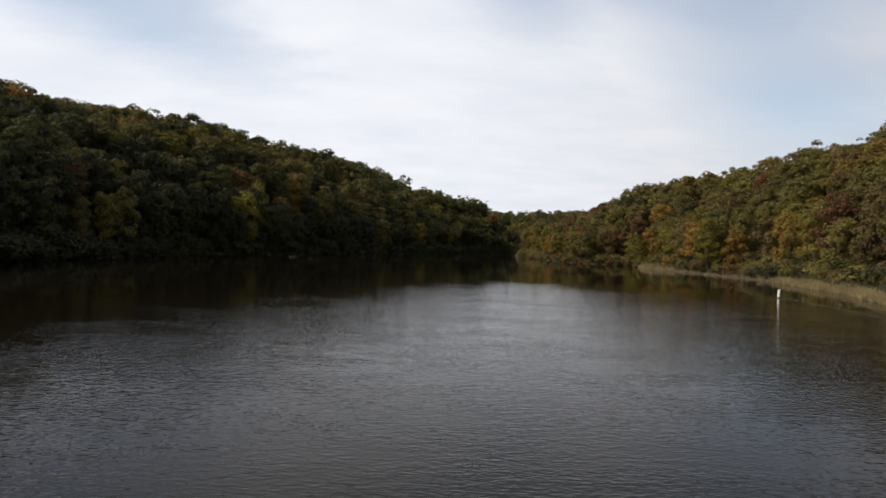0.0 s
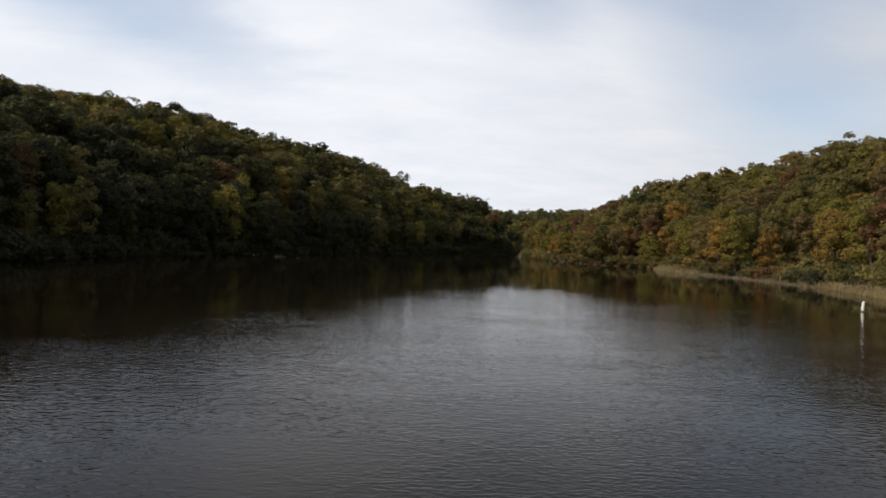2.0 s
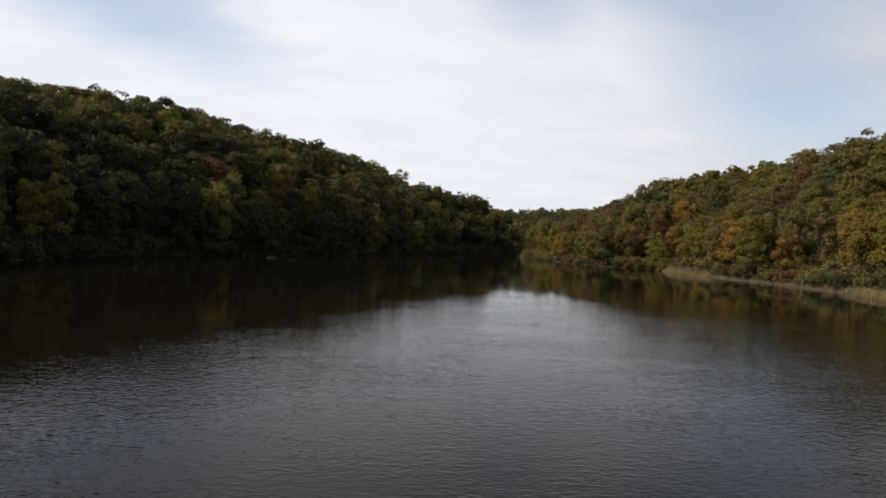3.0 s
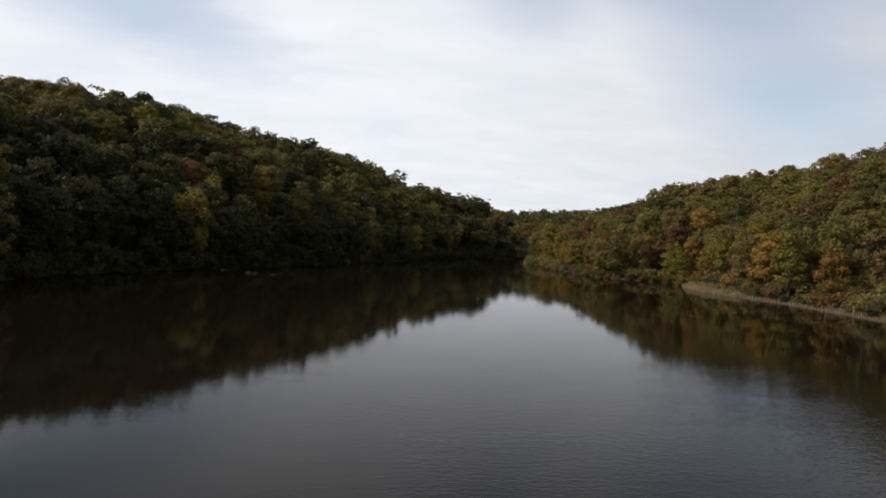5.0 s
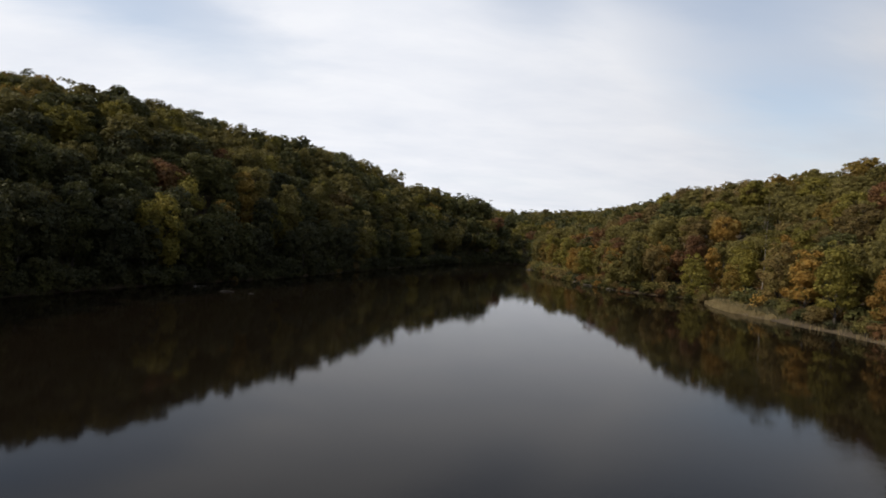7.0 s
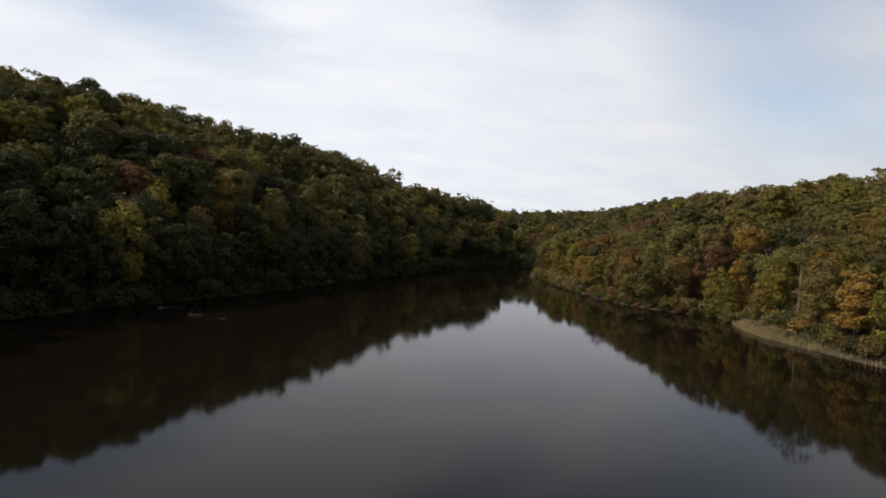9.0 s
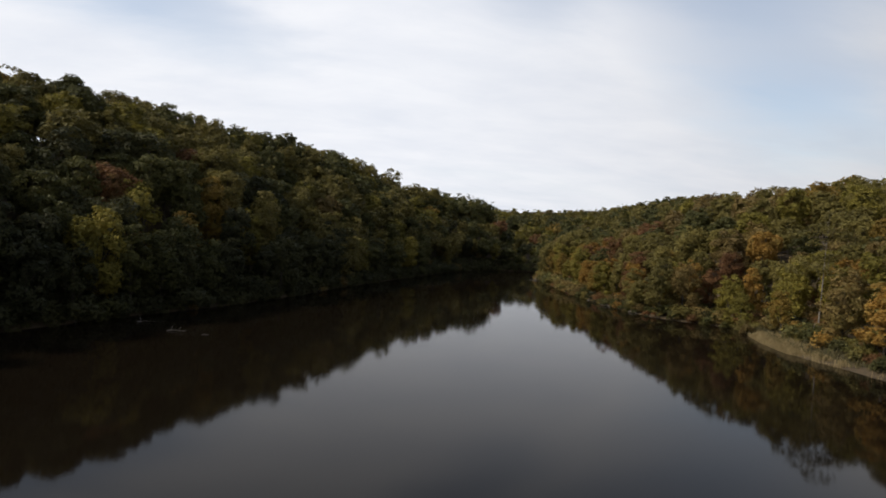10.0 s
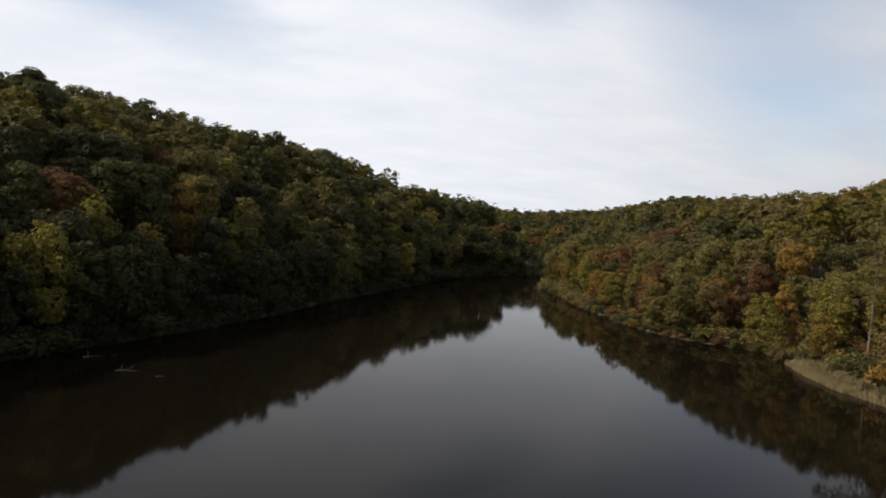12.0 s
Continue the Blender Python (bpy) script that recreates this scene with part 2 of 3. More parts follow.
# ---- the lie of the land ----
# Shorelines from the dam up the lake, x by y, and the bend behind the point at the far end.
LEFT_SHORE = [(-58, -70), (-54, 40), (-51.5, 85), (-49, 105), (-49, 127), (-44, 144), (-38.5, 158), (-33, 168), (-29, 177), (-21, 198),
              (-14.5, 222), (-3, 253), (10.5, 290), (22, 317), (34, 329), (52, 337), (85, 346), (125, 350)]
RIGHT_SHORE = [(58, -70), (44, 20), (45, 58), (54, 80), (60.5, 108), (60.5, 125), (60.5, 138), (58.5, 151), (57, 162), (58, 171), (60, 178),
               (62.3, 186), (60, 191), (54, 195), (50, 199), (46.6, 208), (45.6, 217), (44.3, 233), (43.6, 257), (44.4, 292), (48, 301), (75, 312), (125, 324)]
LAKE = np.array(LEFT_SHORE + RIGHT_SHORE[::-1], float)


def line_distance(px, py, line):
    """The distance of points from a broken line."""
    a, b = np.array(line[:-1], float), np.array(line[1:], float)
    best = np.full(px.shape, 1e9)
    for (ax, ay), (bx, by) in zip(a, b):
        dx, dy = bx - ax, by - ay
        s = np.clip(((px - ax) * dx + (py - ay) * dy) / (dx * dx + dy * dy), 0, 1)
        best = np.minimum(best, np.hypot(px - ax - s * dx, py - ay - s * dy))
    return best


def in_lake(px, py):
    inside = np.zeros(px.shape, bool)
    n = len(LAKE)
    for i in range(n):
        (x0, y0), (x1, y1) = LAKE[i], LAKE[(i + 1) % n]
        if y0 == y1:
            continue
        inside ^= ((y0 > py) != (y1 > py)) & (px < (x1 - x0) * (py - y0) / (y1 - y0) + x0)
    return inside


def swell(px, py, size, seed):
    """A smooth unevenness of the ground, about -1 to 1."""
    r = np.random.RandomState(seed)
    out = np.zeros(px.shape)
    for k in range(7):
        a, f, p = r.uniform(0, 6.28), r.uniform(0.6, 1.6) * 6.28 / size, r.uniform(0, 6.28)
        out += np.sin((px * math.cos(a) + py * math.sin(a)) * f + p)
    return out / 4.0


VALLEY = [(48, 340), (58, 400), (72, 520), (90, 900)]


def land(px, py):
    """Height of the ground, and the distance from the water's edge (minus: in the lake)."""
    px, py = np.asarray(px, float), np.asarray(py, float)
    dl, dr = line_distance(px, py, LEFT_SHORE), line_distance(px, py, RIGHT_SHORE)
    end = line_distance(px, py, [(125, 350), (125, 324)])
    dam = line_distance(px, py, [(-58, -70), (58, -70)])
    d = np.minimum(np.minimum(dl, dr), np.minimum(end, dam))
    wet = in_lake(px, py)
    left = np.interp(d, [0, 2, 6, 25, 37, 50, 62, 100, 200, 500, 2500], [0, 0.9, 3.2, 14.5, 20.5, 23.9, 25.6, 30.4, 40.0, 56.0, 75.0]) * np.interp(py, [130, 170, 200, 260, 330], [0.86, 0.90, 0.98, 1.12, 1.10])
    right = np.interp(d, [0, 2, 8, 22, 42, 90, 200, 500, 2500], [0, 0.35, 1.4, 6.3, 16.6, 23.6, 29.5, 34.0, 50.0]) * np.interp(py, [150, 200, 265, 320], [1.06, 1.0, 0.80, 0.76])
    wl, wr = 1 / (dl + 3) ** 4, 1 / (dr + 3) ** 4
    z = (left * wl + right * wr) / (wl + wr)
    rough = np.clip((d - 6) / 40, 0, 1)
    z += rough * (0.8 * swell(px, py, 70, 3) + 0.5 * swell(px, py, 24, 5))
    dv = line_distance(px, py, VALLEY)
    cap = 0.8 + np.interp(py, [330, 400, 480, 620, 1000], [0.5, 3.0, 13.0, 17, 20]) + np.minimum(0.0011 * dv * dv, 0.20 * dv) + 11 * np.clip((47 - px) / 14, 0, 1) * np.clip((440 - py) / 60, 0, 1) + np.interp(py, [318, 335, 350], [12, 5, 0])
    z = np.where(py > 318, np.minimum(z, np.maximum(cap, 0.3)), z)
    z = z * np.interp(py, [640, 850, 3600], [1.0, 0.45, 0.1])
    behind = np.clip((-py - 40) / 40, 0, 1)
    z = z * (1 - behind) + behind * np.minimum(z, 5 + 0.02 * d)
    z = np.maximum(z, 0.05 + 0.3 * np.minimum(d, 1.0))
    z = np.where(wet, -np.minimum(d * 0.32, 4.0), z)
    return z, np.where(wet, -d, d)


def ground_at(x, y):
    z, d = land(np.array([x]), np.array([y]))
    return float(z[0])


def mesh_object(name, verts, faces, mats, index=None, parent=None, smooth=False):
    me = bpy.data.meshes.new(name)
    me.from_pydata(verts, [], faces)
    for m in mats:
        me.materials.append(m)
    if index is not None:
        me.polygons.foreach_set("material_index", np.asarray(index, np.int32))
    if smooth:
        me.polygons.foreach_set("use_smooth", np.ones(len(me.polygons), bool))
    me.update()
    ob = new(name, me)
    ob.parent = parent
    return ob


def lines_of(stops):
    out = []
    for (a, b, step) in stops:
        out += list(np.arange(a, b, step))
    return np.array(out + [stops[-1][1]])


def build_ground():
    xs = lines_of([(-2600, -600, 200), (-600, -200, 40), (-200, -70, 6), (-70, 90, 2), (90, 200, 6), (200, 600, 40), (600, 2600, 200)])
    ys = lines_of([(-1800, -200, 200), (-200, 40, 12), (40, 360, 2.5), (360, 600, 10), (600, 1000, 40), (1000, 3600, 200)])
    gx, gy = np.meshgrid(xs, ys)
    gz, _ = land(gx, gy)
    nx = len(xs)
    verts = np.stack([gx.ravel(), gy.ravel(), gz.ravel()], 1)
    i = (np.arange(len(ys) - 1)[:, None] * nx + np.arange(nx - 1)).ravel()
    faces = np.stack([i, i + 1, i + 1 + nx, i + nx], 1)
    ob = mesh_object("ground", verts.tolist(), faces.tolist(), [GROUND], smooth=True)
    tagged(ob, "brown leaf-littered forest floor rising from the lake shore", "ground", kind="structure")


build_ground()
water = mesh_object("water", [(-75, -90, 0), (140, -90, 0), (140, 365, 0), (-75, 365, 0)], [(0, 1, 2, 3)], [WATER])
tagged(water, "dark brown lake water, rippled near and calm farther off", "water", kind="structure")

# ---- trees ----


def leaves(rng, centres, radii, count, size, low=-0.45):
    """Small leaf sprays over the shells of a crown's lobes, facing outwards and up. Returns an array count x 3 x 3."""
    centres, radii = np.array(centres), np.array(radii)
    share = (radii.prod(1) ** (2 / 3))
    pick = rng.choice(len(centres), count, p=share / share.sum())
    u = rng.normal(size=(count, 3))
    u /= np.linalg.norm(u, axis=1)[:, None]
    u[:, 2] = np.where(u[:, 2] < low, -u[:, 2], u[:, 2])
    out = centres[pick] - np.average(centres, axis=0, weights=share)
    out /= np.linalg.norm(out, axis=1)[:, None] + 0.3
    u = np.where(((u * out).sum(1) < -0.25)[:, None], -u, u)
    p = centres[pick] + radii[pick] * u * rng.uniform(0.72, 1.0, (count, 1)) * rng.choice([1.0, 1.0, 1.12, 1.28], (count, 1))
    n = u / radii[pick] * radii[pick].mean(1)[:, None] + rng.normal(0, 0.5, (count, 3)) + (0, 0, 0.25)
    n /= np.linalg.norm(n, axis=1)[:, None]
    t = np.cross(n, rng.normal(size=(count, 3)))
    t /= np.linalg.norm(t, axis=1)[:, None] + 1e-9
    b = np.cross(n, t)
    a = size * rng.uniform(0.6, 1.4, (count, 1))
    w = a * rng.uniform(0.55, 0.95, (count, 1))
    return np.stack([p + t * a, p - t * a * 0.5 + b * w, p - t * a * 0.6 - b * w], 1)


def lobes_of(rng, kind):
    """Lobe centres and radii of a crown of about unit height (trunk foot at 0, top at 1)."""
    c, r = [], []
    def dome(h, mid, half, wide):
        return wide * math.sqrt(max(0.06, 1 - ((h - mid) / half) ** 2))

    if kind in ("dome", "high"):
        mid, half, wide, count = {"dome": (0.68, 0.24, 0.205, 36), "high": (0.67, 0.28, 0.17, 32)}[kind]
        c.append((0, 0, mid - 0.02)), r.append((wide * 0.88, wide * 0.88, half * 0.9))
        for k in range(count):
            up = 1 - 1.45 * (k + 0.5) / count
            a, flat = k * 2.4 + rng.uniform(-0.5, 0.5), math.sqrt(1 - up * up)
            q, s = rng.uniform(0.72, 1.06), rng.uniform(0.042, 0.088)
            c.append((wide * q * flat * math.cos(a), wide * q * flat * math.sin(a), mid + half * q * up * 0.95))
            r.append((s, s, s * rng.uniform(0.7, 0.95)))
    elif kind in ("broad", "tall", "layered"):
        mid, half, wide, big, count = {"broad": (0.53, 0.46, 0.215, 0.115, 9), "tall": (0.55, 0.46, 0.155, 0.095, 10), "layered": (0.55, 0.42, 0.20, 0.10, 9)}[kind]
        flat = 0.72 if kind == "layered" else 0.95
        for k in range(count):
            h = mid - half * 0.78 + half * 1.5 * (k + rng.uniform(0, 1)) / count
            a, q = k * 2.4 + rng.uniform(-0.6, 0.6), dome(h, mid, half, wide) * rng.uniform(0.45, 0.85)
            s = big * rng.uniform(0.8, 1.25)
            c.append((q * math.cos(a), q * math.sin(a), h))
            r.append((s, s, s * flat))
        c.append((0, 0, mid)), r.append((wide * 0.75, wide * 0.75, half * 0.72))
        for k in range(16):
            h = mid - half * 0.8 + half * 1.75 * rng.uniform(0, 1) ** 0.8
            a, q = rng.uniform(0, 6.28), dome(h, mid, half, wide) * rng.uniform(0.85, 1.15)
            s = big * rng.uniform(0.32, 0.60)
            c.append((q * math.cos(a), q * math.sin(a), h))
            r.append((s, s, s * 0.9))
    elif kind == "shrub":
        for k in range(8):
            a, q = rng.uniform(0, 6.28), rng.uniform(0.1, 0.42)
            s = rng.uniform(0.2, 0.32)
            c.append((q * math.cos(a), q * math.sin(a), rng.uniform(0.14, 0.62)))
            r.append((s * 1.1, s * 1.1, s))
        c.append((0, 0, 0.38)), r.append((0.42, 0.42, 0.42))
    elif kind == "cone":
        for k in range(10):
            h = 0.10 + 0.8 * k / 9
            q, a = 0.20 * (1 - h) + 0.02, k * 2.4
            s = 0.10 + 0.13 * (1 - h)
            c.append((q * math.cos(a), q * math.sin(a), h))
            r.append((s, s, s * 0.9))
    elif kind == "pine":
        for k in range(15):
            h = rng.uniform(0.52, 0.97)
            a, q = rng.uniform(0, 6.28), rng.uniform(0.02, 0.13) * (1.55 - h)
            s = rng.uniform(0.06, 0.10)
            c.append((q * math.cos(a) * 1.6, q * math.sin(a) * 1.6, h))
            r.append((s * 1.3, s * 1.3, s * 0.5))
    return c, r


def tube(points, radii, sides=6):
    """A tapered tube along points."""
    verts, faces = [], []
    for i, (p, r) in enumerate(zip(points, radii)):
        p = Vector(p)
        way = (Vector(points[min(i + 1, len(points) - 1)]) - Vector(points[max(i - 1, 0)])).normalized()
        q = way.to_track_quat("Z", "Y")
        for k in range(sides):
            a = 6.28318 * k / sides
            verts.append(tuple(p + q @ Vector((r * math.cos(a), r * math.sin(a), 0))))
    for i in range(len(points) - 1):
        for k in range(sides):
            a, b = i * sides + k, i * sides + (k + 1) % sides
            faces.append((a, b, b + sides, a + sides))
    top = (len(points) - 1) * sides
    faces.append(tuple(range(top, top + sides)))
    faces.append(tuple(range(sides - 1, -1, -1)))
    return verts, faces


def trunk_mesh(rng, kind, centres, height):
    """Trunk with limbs that reach into the lobes."""
    lean = rng.uniform(-0.02, 0.02, 2)
    top = {"dome": 0.75, "high": 0.8, "broad": 0.72, "tall": 0.9, "layered": 0.88, "pine": 0.98, "cone": 0.85, "shrub": 0.4}[kind]
    base = {"shrub": 0.03, "pine": 0.0068}.get(kind, 0.016)
    pts = [(lean[0] * s * s + 0.006 * math.sin(5 * s), lean[1] * s * s, s * top - 0.03 * (s == 0)) for s in (0, 0.04, 0.3, 0.65, 1)]
    verts, faces = tube(pts, [base * 1.7, base * 1.15, base * 0.9, base * 0.6, base * 0.15], 7)
    for c in centres[:6]:
        s = max(0.12, min(0.8, c[2] / top - 0.28))
        p0 = (lean[0] * s * s, lean[1] * s * s, s * top)
        mid = tuple(p0[i] * 0.45 + c[i] * 0.55 - (0.02 if i == 2 else 0) for i in range(3))
        if kind == "pine":
            p0 = (0, 0, c[2] - 0.03)
        v, f = tube([p0, mid, c], [base * (0.25 if kind == "pine" else 0.5), base * 0.25, base * 0.06], 5)
        n = len(verts)
        verts += v
        faces += [tuple(i + n for i in q) for q in f]
    return [tuple(np.array(v) * height) for v in verts], faces


def core_mesh():
    bm = bmesh.new()
    bmesh.ops.create_icosphere(bm, subdivisions=1, radius=1)
    v = np.array([x.co[:] for x in bm.verts])
    f = np.array([[x.index for x in q.verts] for q in bm.faces])
    bm.free()
    return v, f


CORE = core_mesh()


def crown_mesh(rng, kind, height, count, size, low=-0.45, core=0.5):
    """Vertices and faces of a crown: inner leaf masses and an open shell of sprays."""
    c, r = lobes_of(rng, kind)
    c, r = np.array(c) * height, np.array(r) * height
    verts = [leaves(rng, c, r, count, size, low).reshape(-1, 3)]
    faces = [np.arange(3 * count).reshape(-1, 3)]
    n = 3 * count
    if core:
        for cc, rr in list(zip(c, r))[:11]:
            v = CORE[0] * rr * core * rng.uniform(0.75, 1.2, (len(CORE[0]), 1)) + cc
            verts.append(v)
            faces.append(CORE[1] + n)
            n += len(v)
    return np.concatenate(verts), np.concatenate(faces), c / height


def triangle_mesh(name, verts, tris, mats, index=None):
    """A mesh from arrays of vertices and triangles."""
    me = bpy.data.meshes.new(name)
    me.vertices.add(len(verts))
    me.vertices.foreach_set("co", np.ascontiguousarray(verts, np.float32).ravel())
    me.loops.add(3 * len(tris))
    me.loops.foreach_set("vertex_index", np.ascontiguousarray(tris, np.int32).ravel())
    me.polygons.add(len(tris))
    me.polygons.foreach_set("loop_start", np.arange(0, 3 * len(tris), 3, dtype=np.int32))
    for m in mats:
        me.materials.append(m)
    if index is not None:
        me.polygons.foreach_set("material_index", np.ascontiguousarray(index, np.int32))
    me.update(calc_edges=True)
    return me


KINDS = {"dome": (3500, 0.285, 15.0), "high": (3100, 0.28, 15.0), "broad": (2900, 0.345, 15.0), "tall": (2600, 0.315, 15.0), "layered": (2700, 0.29, 13.0), "shrub": (540, 0.20, 3.0), "cone": (2600, 0.17, 7.0), "pine": (2600, 0.26, 20.0)}
VARIANTS = {"dome": 5, "high": 3, "broad": 4, "tall": 3, "layered": 3, "shrub": 4, "cone": 1, "pine": 2}
PROTO = {}


def proto(kind, variant):
    """Trunk and crown geometry of one variant, built once."""
    key = (kind, variant)
    if key not in PROTO:
        rng = np.random.RandomState(100 * list(KINDS).index(kind) + variant)
        count, size, height = KINDS[kind]
        v, f, centres = crown_mesh(rng, kind, height, count, size, core=0 if kind == "pine" else 0.5)
        PROTO[key] = (v, f, trunk_mesh(rng, kind, [tuple(q) for q in centres], height), {})
    return PROTO[key]


WORDS = {"dark": "shade-darkened green", "green": "deep green", "olive": "olive green", "lime": "yellow-green", "gold": "golden yellow", "orange": "orange", "rust": "rust-red", "brown": "fading brown"}
FORMS = {"dome": "round-crowned hardwood tree", "high": "high-crowned hardwood tree", "broad": "broad-crowned hardwood tree", "tall": "tall narrow-crowned hardwood tree", "layered": "spreading tree with layered limbs", "shrub": "bushy shrub",
         "cone": "small cone-shaped tree", "pine": "slender pale-trunked tree"}


def tree(kind, variant, hue, x, y, height, turn, where, wide=1.0):
    v, f, (tv, tf), made = proto(kind, variant)
    tall = KINDS[kind][2]
    if hue not in made:
        made[hue, "crown"] = triangle_mesh("crown", v, f, [LEAF[hue]])
        if "trunk" not in made:
            me = bpy.data.meshes.new("trunk")
            me.from_pydata(tv, [], tf)
            me.materials.append(GREY_BARK if kind == "pine" else BARK)
            made["trunk"] = me
        made[hue] = True
    name = "shrub" if kind == "shrub" else "pine_tree" if kind == "pine" else "tree"
    ob = new(name)
    s = height / tall
    ob.matrix_basis = pose(x, y, ground_at(x, y), 0, 0, turn) @ Matrix.Diagonal((s * wide, s * wide, s, 1))
    new("trunk", made["trunk"]).parent = ob
    new("crown", made[hue, "crown"]).parent = ob
    group = "shrubs along the shore" if kind == "shrub" else "trees along the shore"
    return tagged(ob, f"{WORDS[hue]} {FORMS[kind]} {where}", "shrub" if kind == "shrub" else "tree", group)


TAKEN = []      # places of the trees set by hand, kept clear of the scattered ones


def placed(kind, variant, hue, x, y, height, turn, where, wide=1.0):
    TAKEN.append((x, y, height * 0.22))
    return tree(kind, variant, hue, x, y, height, turn, where, wide)


placed("broad", 0, "lime", -41.3, 157.5, 14.0, 20, "at the dark water's edge", 0.95)
placed("broad", 1, "green", -47.9, 143.5, 13.6, 80, "at the dark water's edge", 0.9)
placed("broad", 1, "gold", -37.0, 178, 11.0, 10, "on the steep bank")
placed("tall", 2, "dark", -30.5, 186, 14.5, 50, "on the steep bank")
placed("broad", 3, "olive", -29.0, 200, 15.4, 140, "on the steep bank")
placed("broad", 2, "rust", -41.5, 168, 9.0, 40, "under taller trees on the bank")
placed("layered", 1, "orange", 63.4, 151.0, 11.2, 30, "behind the reeds", 1.3)
placed("layered", 0, "lime", 63.0, 142.5, 12.8, 200, "behind the reeds", 1.0)
placed("layered", 2, "orange", 65.0, 134.5, 9.4, 100, "behind the reeds", 1.0)
placed("cone", 0, "lime", 63.0, 188.6, 6.8, 0, "at the end of the reed bed", 1.3)
TAKEN.append((65.5, 190.5, 1.5))      # a dark gap behind it
placed("broad", 3, "olive", 51.5, 199.5, 11.6, 70, "overhanging the water", 1.15)
placed("broad", 0, "brown", 55.5, 198.0, 11.0, 10, "overhanging the water", 1.0)
placed("broad", 1, "olive", 48.4, 206.0, 9.0, 200, "overhanging the water", 1.15)
placed("shrub", 2, "brown", 58.2, 194.6, 3.6, 0, "overhanging the dark hollow", 1.3)
placed("shrub", 0, "olive", 54.6, 196.4, 3.4, 90, "overhanging the dark hollow", 1.3)
placed("shrub", 3, "brown", 60.9, 191.8, 3.2, 40, "overhanging the dark hollow", 1.2)
placed("layered", 0, "orange", 58.3, 202.5, 10.8, 300, "on the shore", 1.1)
placed("layered", 2, "rust", 61.8, 199.8, 9.2, 120, "on the shore", 1.15)
placed("broad", 1, "rust", 54.5, 224.0, 11.0, 40, "on the wooded bank", 1.05)
placed("layered", 1, "orange", 52.0, 236.0, 9.5, 210, "on the wooded bank", 1.1)
placed("broad", 3, "rust", 52.5, 262.0, 11.5, 120, "on the wooded bank", 1.1)
placed("layered", 2, "gold", 49.5, 247.0, 8.5, 20, "on the wooded bank", 1.15)
placed("broad", 1, "rust", 62.0, 312.0, 14.5, 10, "on the point")
placed("broad", 0, "olive", 48.2, 294.5, 13.5, 30, "on the tip of the point", 1.1)
placed("layered", 1, "gold", 47.6, 286.0, 10.5, 70, "on the point", 1.05)
placed("dome", 2, "brown", 53.5, 296.5, 16.0, 70, "on the point", 1.1)
placed("dome", 3, "olive", 52.0, 288.5, 15.5, 170, "on the point", 1.1)
placed("tall", 0, "lime", 49.0, 279.5, 12.5, 170, "on the point", 1.15)
placed("broad", 2, "rust", 56.0, 250.0, 14.0, 60, "on the wooded bank")
placed("layered", 2, "rust", 71.5, 111.0, 13.5, 60, "on the wooded bank", 1.1)
placed("broad", 3, "gold", 69.5, 121.5, 11.0, 10, "on the wooded bank", 1.1)
placed("shrub", 1, "rust", 64.5, 128.5, 2.6, 0, "among the reeds")
placed("pine", 0, "olive", 67.5, 172.0, 20.0, 0, "behind the reed bed")
placed("broad", 0, "orange", -88.0, 146.0, 17.0, 30, "high on the wooded slope")
placed("tall", 1, "gold", 63.5, 176.0, 8.0, 0, "behind the reed bed")
placed("tall", 2, "lime", 70.0, 163.0, 13.0, 90, "behind the reed bed")


def scatter(rng, box, near, far, gap_at, clear=1.0):
    """Jittered places on the land within near..far metres of the water."""
    x0, x1, y0, y1 = box
    out, y = [], y0
    while y < y1:
        x = x0
        while x < x1:
            out.append((x, y))
            x += 1.0
        y += 1.0
    pts = np.array(out) + rng.uniform(-0.5, 0.5, (len(out), 2))
    z, d = land(pts[:, 0], pts[:, 1])
    keep = (d > near) & (d < far)
    pts, z, d = pts[keep], z[keep], d[keep]
    order = rng.permutation(len(pts))
    cells, chosen = {}, []
    for i in order:
        px, py = pts[i]
        g = gap_at(d[i], py)
        cx, cy = int(px // 9), int(py // 9)
        near_by = [q for a in (-1, 0, 1) for b in (-1, 0, 1) for q in cells.get((cx + a, cy + b), ())]
        if any((q[0] - px) ** 2 + (q[1] - py) ** 2 < g * g for q in near_by):
            continue
        if any((tx - px) ** 2 + (ty - py) ** 2 < (clear * (1.5 + r)) ** 2 for tx, ty, r in TAKEN):
            continue
        cells.setdefault((cx, cy), []).append((px, py))
        chosen.append((px, py, max(z[i], -0.15), d[i]))
    return chosen


def gap(d, y):
    return float(np.interp(d, [0, 10, 40, 90], [3.6, 4.8, 5.9, 6.4]) + np.interp(y, [250, 420, 650], [0, 1.0, 2.2]))


def choose(rng, weights):
    k = list(weights)
    w = np.array([weights[q] for q in k], float)
    return k[rng.choice(len(k), p=w / w.sum())]


# left-slope hue shares put light into leaf colour: olive where lit, dark where shaded
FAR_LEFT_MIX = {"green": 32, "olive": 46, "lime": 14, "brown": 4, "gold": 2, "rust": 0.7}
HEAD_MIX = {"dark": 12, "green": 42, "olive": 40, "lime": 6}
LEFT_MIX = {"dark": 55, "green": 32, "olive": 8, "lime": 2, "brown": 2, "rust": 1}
RIGHT_MIX = {"green": 9, "olive": 50, "lime": 14, "brown": 18, "rust": 1.5, "gold": 4, "orange": 1.5}
POINT_MIX = {"green": 3, "olive": 25, "lime": 13, "brown": 16, "rust": 13, "gold": 15, "orange": 17}
